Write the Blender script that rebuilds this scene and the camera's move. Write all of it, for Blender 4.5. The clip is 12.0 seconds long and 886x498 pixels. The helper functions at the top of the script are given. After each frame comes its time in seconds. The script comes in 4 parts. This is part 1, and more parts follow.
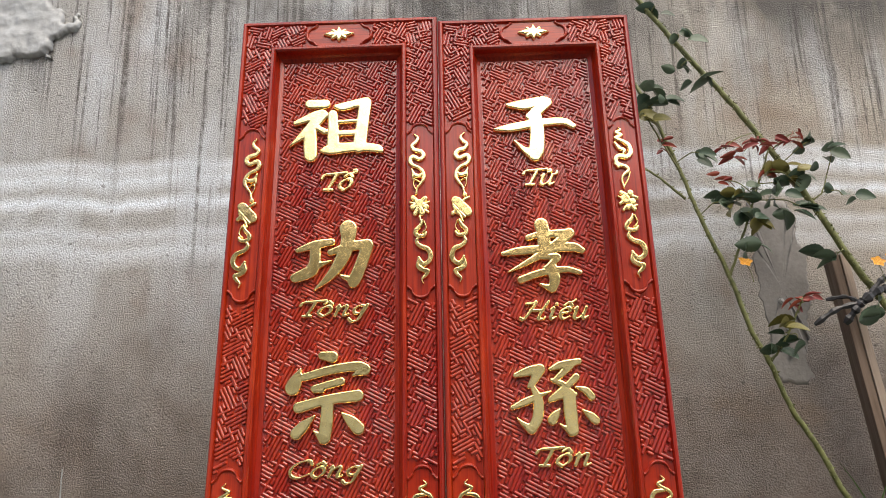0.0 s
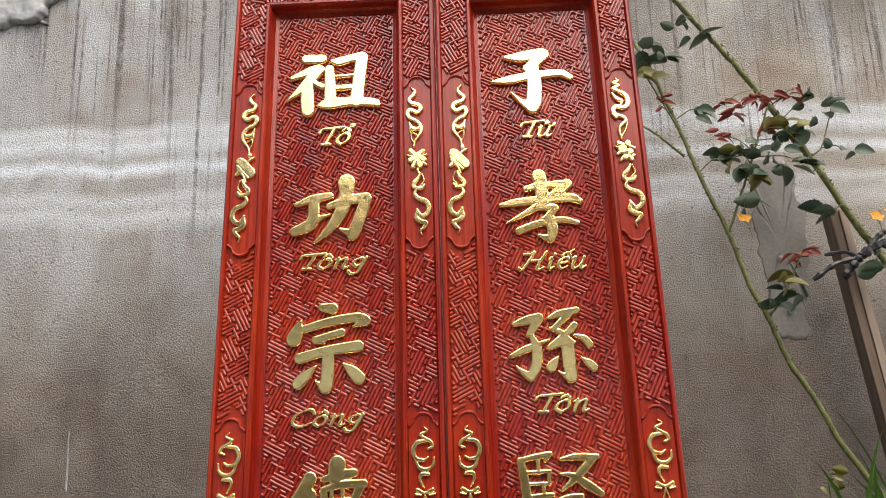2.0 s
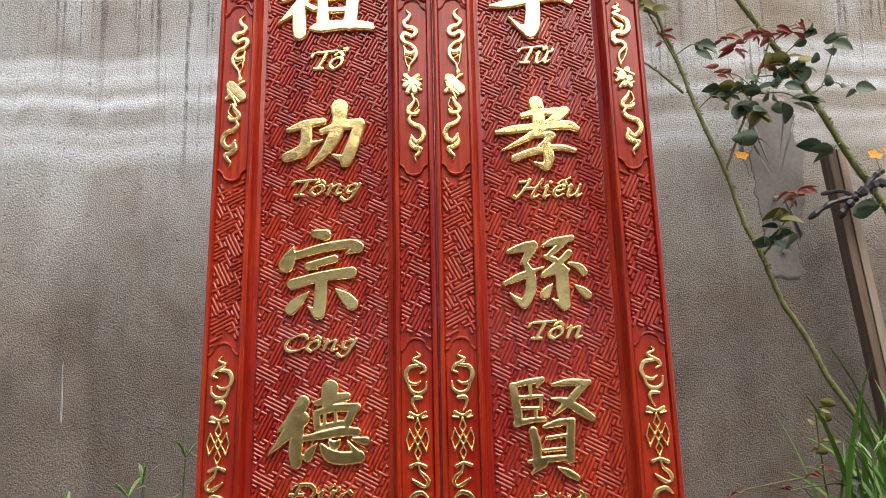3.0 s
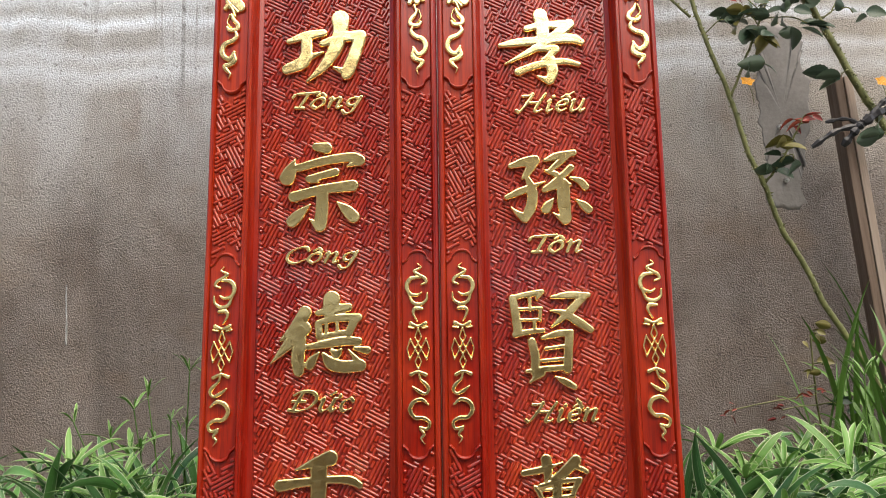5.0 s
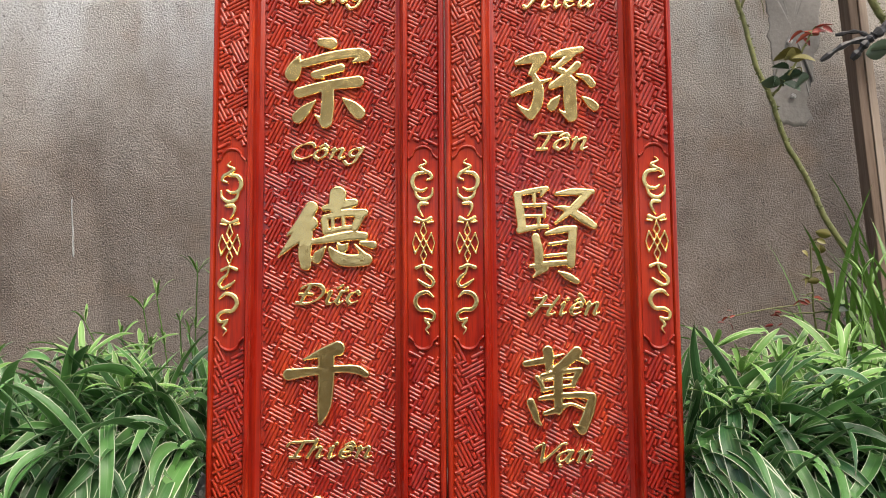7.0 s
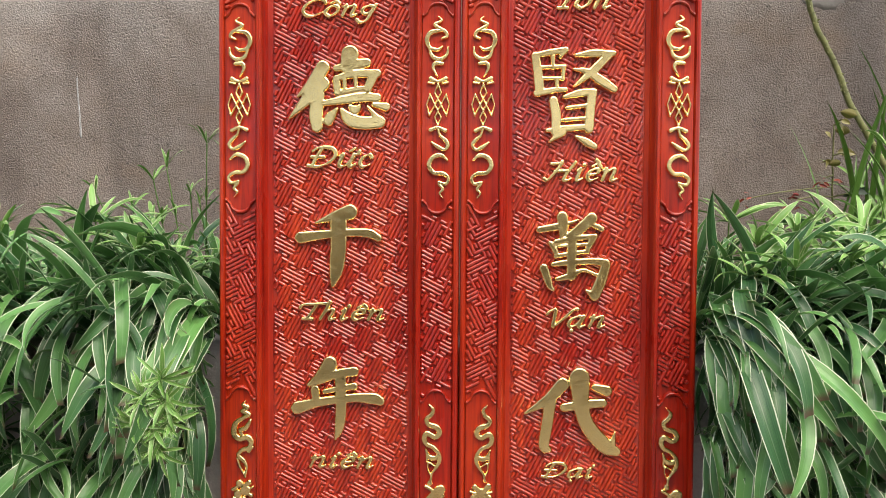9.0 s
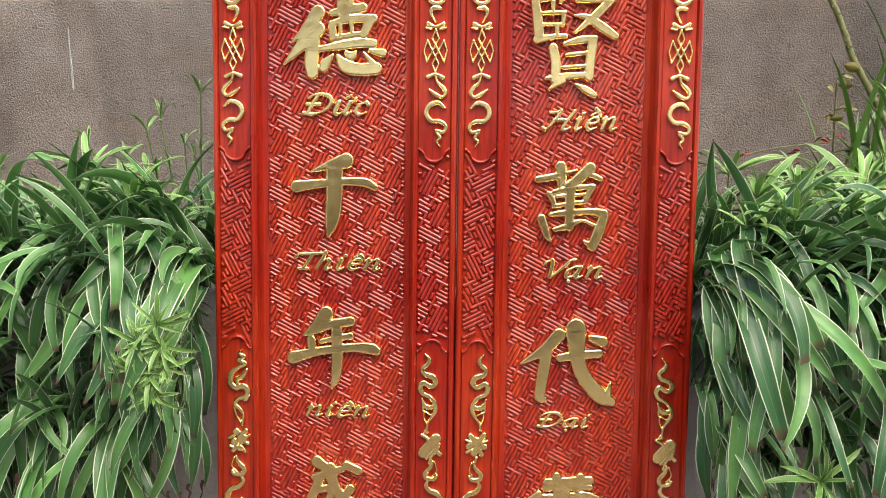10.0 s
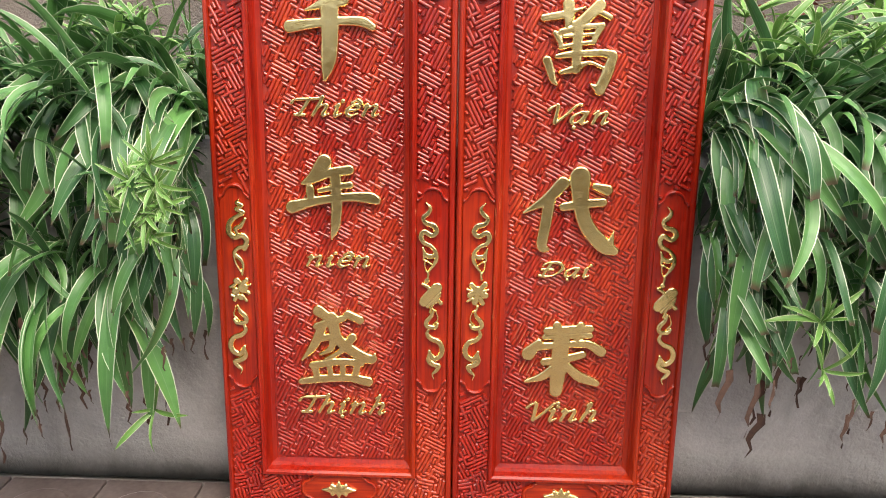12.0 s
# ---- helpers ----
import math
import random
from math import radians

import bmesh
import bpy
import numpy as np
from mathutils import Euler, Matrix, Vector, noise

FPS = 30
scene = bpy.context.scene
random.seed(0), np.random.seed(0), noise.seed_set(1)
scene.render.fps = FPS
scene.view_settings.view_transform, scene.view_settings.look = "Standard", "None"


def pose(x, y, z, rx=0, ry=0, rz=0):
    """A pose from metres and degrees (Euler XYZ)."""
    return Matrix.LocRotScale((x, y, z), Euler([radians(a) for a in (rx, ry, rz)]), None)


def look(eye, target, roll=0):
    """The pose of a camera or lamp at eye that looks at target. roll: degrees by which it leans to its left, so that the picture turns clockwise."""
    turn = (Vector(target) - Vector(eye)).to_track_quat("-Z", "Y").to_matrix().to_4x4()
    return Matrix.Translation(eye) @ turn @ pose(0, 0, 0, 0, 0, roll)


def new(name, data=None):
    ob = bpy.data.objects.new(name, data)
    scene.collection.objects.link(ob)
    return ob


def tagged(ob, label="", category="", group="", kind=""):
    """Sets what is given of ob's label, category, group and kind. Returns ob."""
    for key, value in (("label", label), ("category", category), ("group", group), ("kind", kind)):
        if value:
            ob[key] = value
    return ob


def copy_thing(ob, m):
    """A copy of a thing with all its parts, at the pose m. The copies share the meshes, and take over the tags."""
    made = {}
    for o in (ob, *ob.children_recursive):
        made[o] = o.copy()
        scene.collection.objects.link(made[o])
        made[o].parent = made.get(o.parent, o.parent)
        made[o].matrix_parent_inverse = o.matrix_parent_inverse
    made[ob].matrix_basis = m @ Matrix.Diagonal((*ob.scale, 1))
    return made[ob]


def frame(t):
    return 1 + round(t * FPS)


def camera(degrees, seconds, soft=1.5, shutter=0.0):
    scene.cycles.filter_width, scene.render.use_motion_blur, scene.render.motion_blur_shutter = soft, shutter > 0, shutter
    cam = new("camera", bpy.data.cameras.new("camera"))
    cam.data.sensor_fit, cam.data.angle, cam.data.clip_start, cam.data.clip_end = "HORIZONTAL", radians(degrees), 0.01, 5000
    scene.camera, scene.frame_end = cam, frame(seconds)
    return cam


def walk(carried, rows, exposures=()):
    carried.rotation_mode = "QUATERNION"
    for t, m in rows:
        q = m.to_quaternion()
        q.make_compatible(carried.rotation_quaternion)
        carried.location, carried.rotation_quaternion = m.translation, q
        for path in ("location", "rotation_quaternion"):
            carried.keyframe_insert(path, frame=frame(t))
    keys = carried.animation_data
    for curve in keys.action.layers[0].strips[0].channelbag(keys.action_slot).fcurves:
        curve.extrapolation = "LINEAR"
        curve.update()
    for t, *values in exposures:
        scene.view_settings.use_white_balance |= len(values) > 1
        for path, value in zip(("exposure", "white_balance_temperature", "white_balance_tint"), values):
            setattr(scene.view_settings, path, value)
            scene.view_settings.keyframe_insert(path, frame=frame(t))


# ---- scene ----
cam = camera(63.4, 12.0, soft=1.0)
# t, eye, target, roll
PATH = [
    (0, (0.047, -1.2227, 1.3758), (-0.004, 0.7202, 1.8474), -1.24),
    (0.5, (0.048, -1.2286, 1.3773), (-0.006, 0.7137, 1.8511), -1.45),
    (1, (0.046, -1.2323, 1.3696), (-0.012, 0.7098, 1.8439), -1.46),
    (1.5, (0.049, -1.2229, 1.3507), (-0.005, 0.7221, 1.8131), -1.65),
    (2, (0.052, -1.218, 1.3262), (-0.006, 0.7386, 1.7364), -1.85),
    (2.5, (0.048, -1.2078, 1.3062), (-0.007, 0.7617, 1.6499), -1.64),
    (3, (0.05, -1.1951, 1.279), (0.004, 0.7842, 1.5626), -1.42),
    (5, (0.047, -1.1905, 1.2164), (-0.003, 0.804, 1.356), -0.93),
    (5.5, (0.045, -1.1972, 1.1979), (-0.019, 0.7989, 1.3063), -1.16),
    (6, (0.044, -1.2023, 1.1733), (-0.002, 0.7957, 1.2494), -0.32),
    (6.5, (0.036, -1.1976, 1.1467), (-0.021, 0.8015, 1.1666), -0.14),
    (7, (0.038, -1.199, 1.1308), (-0.016, 0.8002, 1.1135), -0.54),
    (7.2, (0.037, -1.1977, 1.1227), (-0.018, 0.8013, 1.0903), -0.54),
    (8.8, (0.027, -1.1831, 1.0371), (-0.039, 0.8018, 0.8012), 0.33),
    (9, (0.027, -1.1856, 1.0313), (-0.049, 0.7986, 0.7924), 0.21),
    (9.5, (0.033, -1.1834, 1.011), (-0.032, 0.7959, 0.7315), 0.64),
    (10, (0.028, -1.1805, 0.9977), (-0.04, 0.7915, 0.6716), 0.53),
    (10.5, (0.03, -1.1717, 0.9728), (-0.049, 0.7865, 0.5736), 0.5),
    (11, (0.029, -1.1698, 0.9486), (-0.063, 0.7757, 0.4942), 0.46),
    (11.5, (0.026, -1.1701, 0.9215), (-0.067, 0.7531, 0.3808), 0.25),
    (12, (0.029, -1.1716, 0.9046), (-0.038, 0.7355, 0.306), 0.52),
]
walk(cam, [(t, look(eye, target, roll)) for t, eye, target, roll in PATH], exposures=[(0, 0.90, 7000, 10), (3, 0.92, 7000, 10), (5.5, 1.09, 7000, 10), (7.5, 1.35, 7000, 10), (9.5, 1.51, 7000, 10), (12, 1.73, 7000, 10)])

# ---- light: open sky above a courtyard, soft high sun ----
world = bpy.data.worlds.new("sky")
scene.world = world
world.use_nodes = True
sky = world.node_tree.nodes.new("ShaderNodeTexSky")
sky.sky_type, sky.sun_disc = "NISHITA", False
sky.sun_elevation, sky.sun_rotation = radians(58), radians(154)
sky.dust_density, sky.ozone_density = 3.0, 1.0
background = world.node_tree.nodes["Background"]
world.node_tree.links.new(sky.outputs[0], background.inputs[0])
background.inputs[1].default_value = 0.115
sun_data = bpy.data.lights.new("sun", "SUN")
sun_data.energy, sun_data.angle, sun_data.color = 2.05, radians(75), (1.0, 0.95, 0.87)
sun = new("sun", sun_data)
sun.matrix_world = look((1.3, -2.7, 5.4), (0, 0, 0))


# ---- materials ----
class Nodes:
    """A node material under construction."""

    def __init__(self, name, rough=0.5, metal=0.0, spec=0.5):
        self.m = bpy.data.materials.new(name)
        self.m.use_nodes = True
        self.t = self.m.node_tree
        self.b = self.t.nodes["Principled BSDF"]
        self.set(self.b, "Roughness", rough), self.set(self.b, "Metallic", metal), self.set(self.b, "Specular IOR Level", spec)

    def set(self, node, key, value):
        socket = node.inputs[key]
        if isinstance(value, bpy.types.NodeSocket):
            self.t.links.new(value, socket)
        else:
            socket.default_value = (*value, 1) if isinstance(value, tuple) and len(value) == 3 and socket.type == "RGBA" else value

    def coords(self, kind="Object", scale=(1, 1, 1)):
        c, m = self.t.nodes.new("ShaderNodeTexCoord"), self.t.nodes.new("ShaderNodeMapping")
        self.t.links.new(c.outputs[kind], m.inputs[0])
        m.inputs["Scale"].default_value = scale
        return m.outputs[0]

    def noise(self, at, scale, detail=4, rough=0.55, warp=0.0):
        n = self.t.nodes.new("ShaderNodeTexNoise")
        self.t.links.new(at, n.inputs["Vector"])
        for key, value in (("Scale", scale), ("Detail", detail), ("Roughness", rough), ("Distortion", warp)):
            n.inputs[key].default_value = value
        return n.outputs["Fac"]

    def ramp(self, value, *stops):
        r = self.t.nodes.new("ShaderNodeValToRGB")
        self.t.links.new(value, r.inputs[0])
        e = r.color_ramp.elements
        while len(e) < len(stops):
            e.new(0.5)
        for i, (p, c) in enumerate(stops):
            e[i].position, e[i].color = p, ((c, c, c, 1) if isinstance(c, (int, float)) else (*c, 1))
        return r.outputs[0]

    def mix(self, fac, a, b, mode="MIX"):
        n = self.t.nodes.new("ShaderNodeMix")
        n.data_type, n.blend_type = "RGBA", mode
        self.set(n, 0, fac)
        for k, v in ((6, a), (7, b)):
            self.set(n, k, v)
        return n.outputs[2]

    def math(self, op, a, b=0.0, c=0.0):
        n = self.t.nodes.new("ShaderNodeMath")
        n.operation = op
        for i, v in enumerate((a, b, c)):
            self.set(n, i, v)
        return n.outputs[0]

    def axes(self, at):
        n = self.t.nodes.new("ShaderNodeSeparateXYZ")
        self.t.links.new(at, n.inputs[0])
        return n.outputs

    def chance(self):
        return self.t.nodes.new("ShaderNodeObjectInfo").outputs["Random"]

    def bump(self, height, strength, distance=0.002):
        n = self.t.nodes.new("ShaderNodeBump")
        n.inputs["Strength"].default_value, n.inputs["Distance"].default_value = strength, distance
        self.t.links.new(height, n.inputs["Height"])
        self.t.links.new(n.outputs[0], self.b.inputs["Normal"])

    def colour(self, c):
        self.set(self.b, "Base Color", c)
        return self


def lacquer(name, dark, red, warm, spec, coat):
    """Red-lacquered hardwood with lengthwise grain under a clear coat."""
    n = Nodes(name, 0.34, 0.0, spec)
    at = n.coords("Object", (1, 1, 0.035))
    grain = n.noise(at, 190, 5, 0.65, 0.6)
    cloud = n.noise(n.coords("Object", (1, 1, 0.25)), 9, 4)
    c = n.mix(n.ramp(grain, (0.36, 0.0), (0.60, 1.0)), dark, red)
    c = n.mix(n.math("MULTIPLY", n.ramp(cloud, (0.42, 0.0), (0.66, 0.9)), n.ramp(grain, (0.38, 0.2), (0.62, 1.0))), c, warm)
    n.colour(c)
    n.set(n.b, "Roughness", n.ramp(cloud, (0.3, 0.24), (0.7, 0.4)))
    n.set(n.b, "Coat Weight", coat), n.set(n.b, "Coat Roughness", 0.16)
    n.bump(grain, 0.12, 0.0008)
    return n.m


RED = lacquer("red_lacquered_wood", (0.17, 0.006, 0.003), (0.31, 0.012, 0.004), (0.44, 0.040, 0.006), 0.3, 0.35)
RED_CARVED = lacquer("red_lacquered_carving", (0.19, 0.007, 0.005), (0.37, 0.018, 0.008), (0.53, 0.060, 0.014), 0.5, 0.8)


def gold_leaf():
    """Gilding rubbed thin: fine brushed grain, small dull specks, darker where the leaf has worn."""
    n = Nodes("gold_leaf", 0.28, 1.0)
    at = n.coords()
    spots = n.noise(at, 95, 5, 0.7)
    brush = n.noise(n.coords("Object", (1, 1, 0.16)), 520, 4, 0.7)
    worn = n.noise(at, 260, 3, 0.6)
    c = n.mix(n.ramp(spots, (0.30, 0.0), (0.72, 1.0)), (0.94, 0.67, 0.27), (1.0, 0.79, 0.37))
    c = n.mix(n.ramp(worn, (0.62, 0.0), (0.72, 0.5)), c, (0.50, 0.33, 0.12))
    n.colour(c)
    n.set(n.b, "Roughness", n.ramp(spots, (0.3, 0.14), (0.75, 0.27)))
    swell = n.noise(at, 28, 2)
    n.bump(n.math("ADD", n.math("MULTIPLY", swell, 5.0), n.math("ADD", spots, n.math("MULTIPLY", worn, 0.7))), 0.25, 0.0006)
    return n.m


GOLD = gold_leaf()


def wall_render():
    """Old rough cement render: brown-grey, rain streaks from above, sky sheen and shade painted in."""
    n = Nodes("weathered_cement_render", 0.6, 0.0, 0.45)
    at = n.coords()
    x, y, z = n.axes(at)
    up = n.math("DIVIDE", z, 3.0)
    big = n.noise(at, 1.5, 5, 0.6, 0.4)
    mid = n.noise(at, 7.0, 6, 0.68, 0.3)
    grit = n.noise(at, 215, 4, 0.6)
    c = n.mix(n.ramp(big, (0.36, 0.0), (0.62, 1.0)), (0.134, 0.104, 0.086), (0.246, 0.205, 0.175))
    c = n.mix(n.ramp(mid, (0.40, 0.0), (0.72, 0.55)), c, (0.29, 0.268, 0.252))
    tall = n.noise(n.coords("Object", (1, 1, 0.22)), 5.5, 5, 0.6, 0.2)
    c = n.mix(n.ramp(tall, (0.48, 0.0), (0.70, 0.5)), c, (0.095, 0.075, 0.065))
    # paler, greyer render higher up; light from above and leftward sheen also painted in
    high = n.math("ADD", up, n.math("MULTIPLY", n.math("SUBTRACT", big, 0.5), 0.35))
    c = n.mix(n.ramp(n.math("SUBTRACT", high, n.math("MULTIPLY", x, 0.02)), (0.46, 0.0), (0.72, 0.78)), c, (0.46, 0.465, 0.455))
    c = n.mix(n.math("MULTIPLY", n.ramp(n.math("MULTIPLY", x, 0.5), (0.15, 0.0), (0.5, 0.75)), n.ramp(high, (0.50, 0.0), (0.72, 1.0))), c, (0.40, 0.35, 0.28))
    # ochre rust clouds
    rust = n.noise(n.coords("Object", (1.0, 1, 1.5)), 2.5, 3)
    c = n.mix(n.ramp(rust, (0.54, 0.0), (0.70, 0.6)), c, (0.22, 0.145, 0.088))
    # painted sky sheen in level runs, patchy, with soft upper and lower edges
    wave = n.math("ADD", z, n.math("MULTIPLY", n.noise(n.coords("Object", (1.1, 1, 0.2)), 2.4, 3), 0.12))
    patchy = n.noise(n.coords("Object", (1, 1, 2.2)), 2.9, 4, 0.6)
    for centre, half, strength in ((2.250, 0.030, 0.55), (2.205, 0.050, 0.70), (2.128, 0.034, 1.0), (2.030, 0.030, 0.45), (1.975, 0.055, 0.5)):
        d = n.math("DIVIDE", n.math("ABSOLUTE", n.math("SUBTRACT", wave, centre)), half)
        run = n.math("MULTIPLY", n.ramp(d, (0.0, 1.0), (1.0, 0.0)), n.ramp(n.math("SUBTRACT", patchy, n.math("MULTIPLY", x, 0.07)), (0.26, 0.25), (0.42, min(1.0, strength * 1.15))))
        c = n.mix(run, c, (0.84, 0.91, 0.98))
    # bluish clouds, stronger up and left: the wall's sheen put into the colour
    pale = n.noise(n.coords("Object", (1.6, 1, 0.5)), 2.9, 4)
    c = n.mix(n.math("MULTIPLY", n.ramp(n.math("SUBTRACT", pale, n.math("MULTIPLY", x, 0.04)), (0.50, 0.0), (0.68, 0.7)), n.ramp(up, (0.48, 0.0), (0.68, 1.0))), c, (0.60, 0.645, 0.69))
    # narrow dark drips that start at the coping and fade downward
    reach = n.ramp(n.math("ADD", up, n.math("MULTIPLY", n.math("SUBTRACT", n.noise(n.coords("Object", (1, 1, 0.1)), 3.4, 3), 0.5), 0.55)), (0.70, 0.0), (0.80, 1.0))
    for freq, low, top, strength in ((34, 0.57, 0.64, 0.75), (75, 0.575, 0.65, 0.8)):
        drip = n.noise(n.coords("Object", (1, 1, 0.018)), freq, 3, 0.6, 0.1)
        broken = n.ramp(n.noise(n.coords("Object", (1, 1, 0.5)), 60, 3), (0.36, 0.35), (0.54, 1.0))
        c = n.mix(n.math("MULTIPLY", n.math("MULTIPLY", n.ramp(drip, (low, 0.0), (top, strength)), reach), broken), c, (0.065, 0.056, 0.048))
    # mottled dark top, heavier rightward: the shade beside the boards put into the colour
    top_shade = n.noise(n.coords("Object", (1, 1, 0.6)), 2.1, 5, 0.65)
    c = n.mix(n.math("MULTIPLY", n.ramp(n.math("ADD", top_shade, n.math("MULTIPLY", x, 0.08)), (0.42, 0.0), (0.60, 0.92)), n.ramp(up, (0.78, 0.0), (0.90, 1.0))), c, (0.05, 0.046, 0.042))
    specks = n.noise(at, 60, 2)
    c = n.mix(n.ramp(specks, (0.64, 0.0), (0.72, 0.6)), c, (0.07, 0.06, 0.055))
    # grain shading put into the colour: the pits of the grit are darker
    c = n.mix(n.ramp(grit, (0.36, 0.7), (0.48, 0.0)), c, n.mix(0.5, c, (0.03, 0.025, 0.02)))
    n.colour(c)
    n.set(n.b, "Roughness", n.ramp(mid, (0.3, 0.34), (0.7, 0.58)))
    n.bump(n.math("ADD", n.math("MULTIPLY", grit, 1.0), n.math("MULTIPLY", mid, 0.5)), 1.0, 0.007)
    return n.m


def cement(name, low, high, dirt, rough=0.7):
    n = Nodes(name, rough)
    at = n.coords()
    x, y, z = n.axes(at)
    big, fine = n.noise(at, 5.0, 7, 0.72, 0.6), n.noise(at, 120, 3)
    c = n.mix(n.ramp(big, (0.35, 0.0), (0.68, 1.0)), low, high)
    stain = n.noise(n.coords("Object", (1, 1, 0.35)), 9, 5)
    c = n.mix(n.ramp(stain, (0.52, 0.0), (0.72, 0.7)), c, dirt)
    # moss and splashes along the foot
    foot = n.math("ADD", n.math("ADD", z, 0.2), n.math("MULTIPLY", big, -0.12))
    c = n.mix(n.ramp(n.math("ADD", foot, n.math("ADD", n.math("MULTIPLY", fine, -0.03), n.math("MULTIPLY", stain, -0.06))), (0.09, 0.85), (0.19, 0.0)), c, (0.045, 0.045, 0.035))
    n.colour(c)
    n.bump(n.math("ADD", fine, n.math("MULTIPLY", big, 2.0)), 0.6, 0.005)
    return n.m


def plain(name, low, high, scale=8.0, rough=0.6, strength=0.3, stretch=(1, 1, 1), fine=90, metal=0.0):
    n = Nodes(name, rough, metal)
    at = n.coords("Object", stretch)
    a, b = n.noise(at, scale, 5, 0.6), n.noise(at, fine, 3)
    n.colour(n.mix(n.ramp(n.math("ADD", n.math("MULTIPLY", a, 0.7), n.math("MULTIPLY", b, 0.3)), (0.35, 0.0), (0.68, 1.0)), low, high))
    n.bump(b, strength, 0.002)
    return n.m


WALL = wall_render()
PLASTER = plain("pale_lime_plaster", (0.31, 0.32, 0.325), (0.48, 0.50, 0.51), 18, 0.6, 1.0, (1, 1, 1), 40)
PLANTER = cement("planter_cement", (0.31, 0.297, 0.29), (0.48, 0.466, 0.458), (0.16, 0.15, 0.143))
PATCH = plain("smooth_cement_patch", (0.16, 0.148, 0.138), (0.27, 0.258, 0.245), 7, 0.6, 0.5)
FACADE = plain("ochre_facade_paint", (0.30, 0.26, 0.20), (0.42, 0.37, 0.29), 2.0, 0.8, 0.2)
SOIL = plain("dark_soil", (0.02, 0.014, 0.010), (0.06, 0.04, 0.028), 30, 0.95, 0.9)
PAVER = plain("worn_red_paver", (0.085, 0.062, 0.056), (0.18, 0.145, 0.135), 11, 0.28, 0.25)
COURT = plain("pale_courtyard_cement", (0.25, 0.235, 0.21), (0.40, 0.38, 0.345), 3, 0.8, 0.4)
# shaded and lit sides of the stake as two timber colours
TIMBER_SHADED = plain("weathered_timber_shaded", (0.10, 0.065, 0.045), (0.27, 0.20, 0.155), 22, 0.75, 0.5, (1, 1, 0.05), 160)
TIMBER_LIT = plain("sawn_timber_lit", (0.24, 0.18, 0.14), (0.42, 0.35, 0.29), 22, 0.75, 0.5, (1, 1, 0.05), 160)
BLACK = plain("black_plastic_tie", (0.012, 0.012, 0.014), (0.04, 0.04, 0.045), 30, 0.4, 0.3)
ZINC = plain("zinc_screw", (0.35, 0.35, 0.35), (0.6, 0.6, 0.6), 60, 0.4, 0.2, metal=1.0)
BARK = plain("green_rose_bark", (0.085, 0.095, 0.030), (0.22, 0.23, 0.085), 40, 0.5, 0.5)
PETAL = plain("orange_petal", (0.62, 0.26, 0.02), (0.80, 0.42, 0.05), 40, 0.5, 0.2)
DRY = plain("dry_leaf_tip", (0.030, 0.014, 0.010), (0.095, 0.048, 0.032), 60, 0.8, 0.5)


def leaf_material(name, deep, bright, margin, edge=0.86, variation=1.0):
    """Strap leaf: long fibres, pale margins, a lighter midrib, variation from leaf to leaf."""
    n = Nodes(name, 0.36)
    u, v, w = n.axes(n.coords("UV"))
    side = n.math("ABSOLUTE", n.math("SUBTRACT", n.math("MULTIPLY", u, 2.0), 1.0))
    fibre = n.noise(n.coords("UV", (26, 1.2, 1)), 1.0, 3)
    mott = n.noise(n.coords("Object"), 26, 4)
    c = n.mix(n.math("MULTIPLY", n.math("POWER", n.chance(), 1.7), variation), deep, bright)
    c = n.mix(n.ramp(fibre, (0.4, 0.0), (0.7, 0.35)), c, bright)
    c = n.mix(n.ramp(mott, (0.5, 0.0), (0.75, 0.35)), c, deep)
    if margin:
        c = n.mix(n.ramp(side, (edge, 0.0), (min(edge + 0.06, 0.99), 0.9)), c, margin)
        c = n.mix(n.ramp(side, (0.0, 0.10), (0.06, 0.0)), c, margin)
    c = n.mix(n.ramp(v, (0.95, 0.0), (0.985, 0.9)), c, (0.075, 0.042, 0.026))
    n.colour(c)
    n.bump(fibre, 0.25, 0.0013)
    thin = n.t.nodes.new("ShaderNodeBsdfTranslucent")
    n.set(thin, "Color", n.mix(0.5, c, bright))
    both = n.t.nodes.new("ShaderNodeMixShader")
    both.inputs[0].default_value = 0.12
    n.t.links.new(n.b.outputs[0], both.inputs[1]), n.t.links.new(thin.outputs[0], both.inputs[2])
    n.t.links.new(both.outputs[0], n.t.nodes["Material Output"].inputs[0])
    return n.m


LEAF = leaf_material("striped_strap_leaf", (0.016, 0.070, 0.025), (0.118, 0.295, 0.076), (0.66, 0.72, 0.54), 0.88)
LEAF_YOUNG = leaf_material("young_strap_leaf", (0.085, 0.21, 0.036), (0.18, 0.37, 0.085), (0.62, 0.68, 0.42), 0.84)
LEAF_GRASS = leaf_material("grass_blade", (0.06, 0.15, 0.025), (0.13, 0.26, 0.05), None)
LEAF_ROSE = leaf_material("rose_leaf", (0.030, 0.062, 0.038), (0.10, 0.145, 0.092), None)
LEAF_RED = leaf_material("young_red_rose_leaf", (0.17, 0.018, 0.020), (0.32, 0.065, 0.035), None)
LEAF_OLIVE = leaf_material("fading_olive_rose_leaf", (0.10, 0.090, 0.022), (0.22, 0.20, 0.055), None)


# ---- building helpers ----
def link(name, me, material, parent=None, label="", m=None):
    ob = new(name, me)
    if material and not me.materials:
        me.materials.append(material)
    if parent:
        ob.parent = parent
    if m is not None:
        ob.matrix_basis = m
    if label:
        ob["label"] = label
    return ob


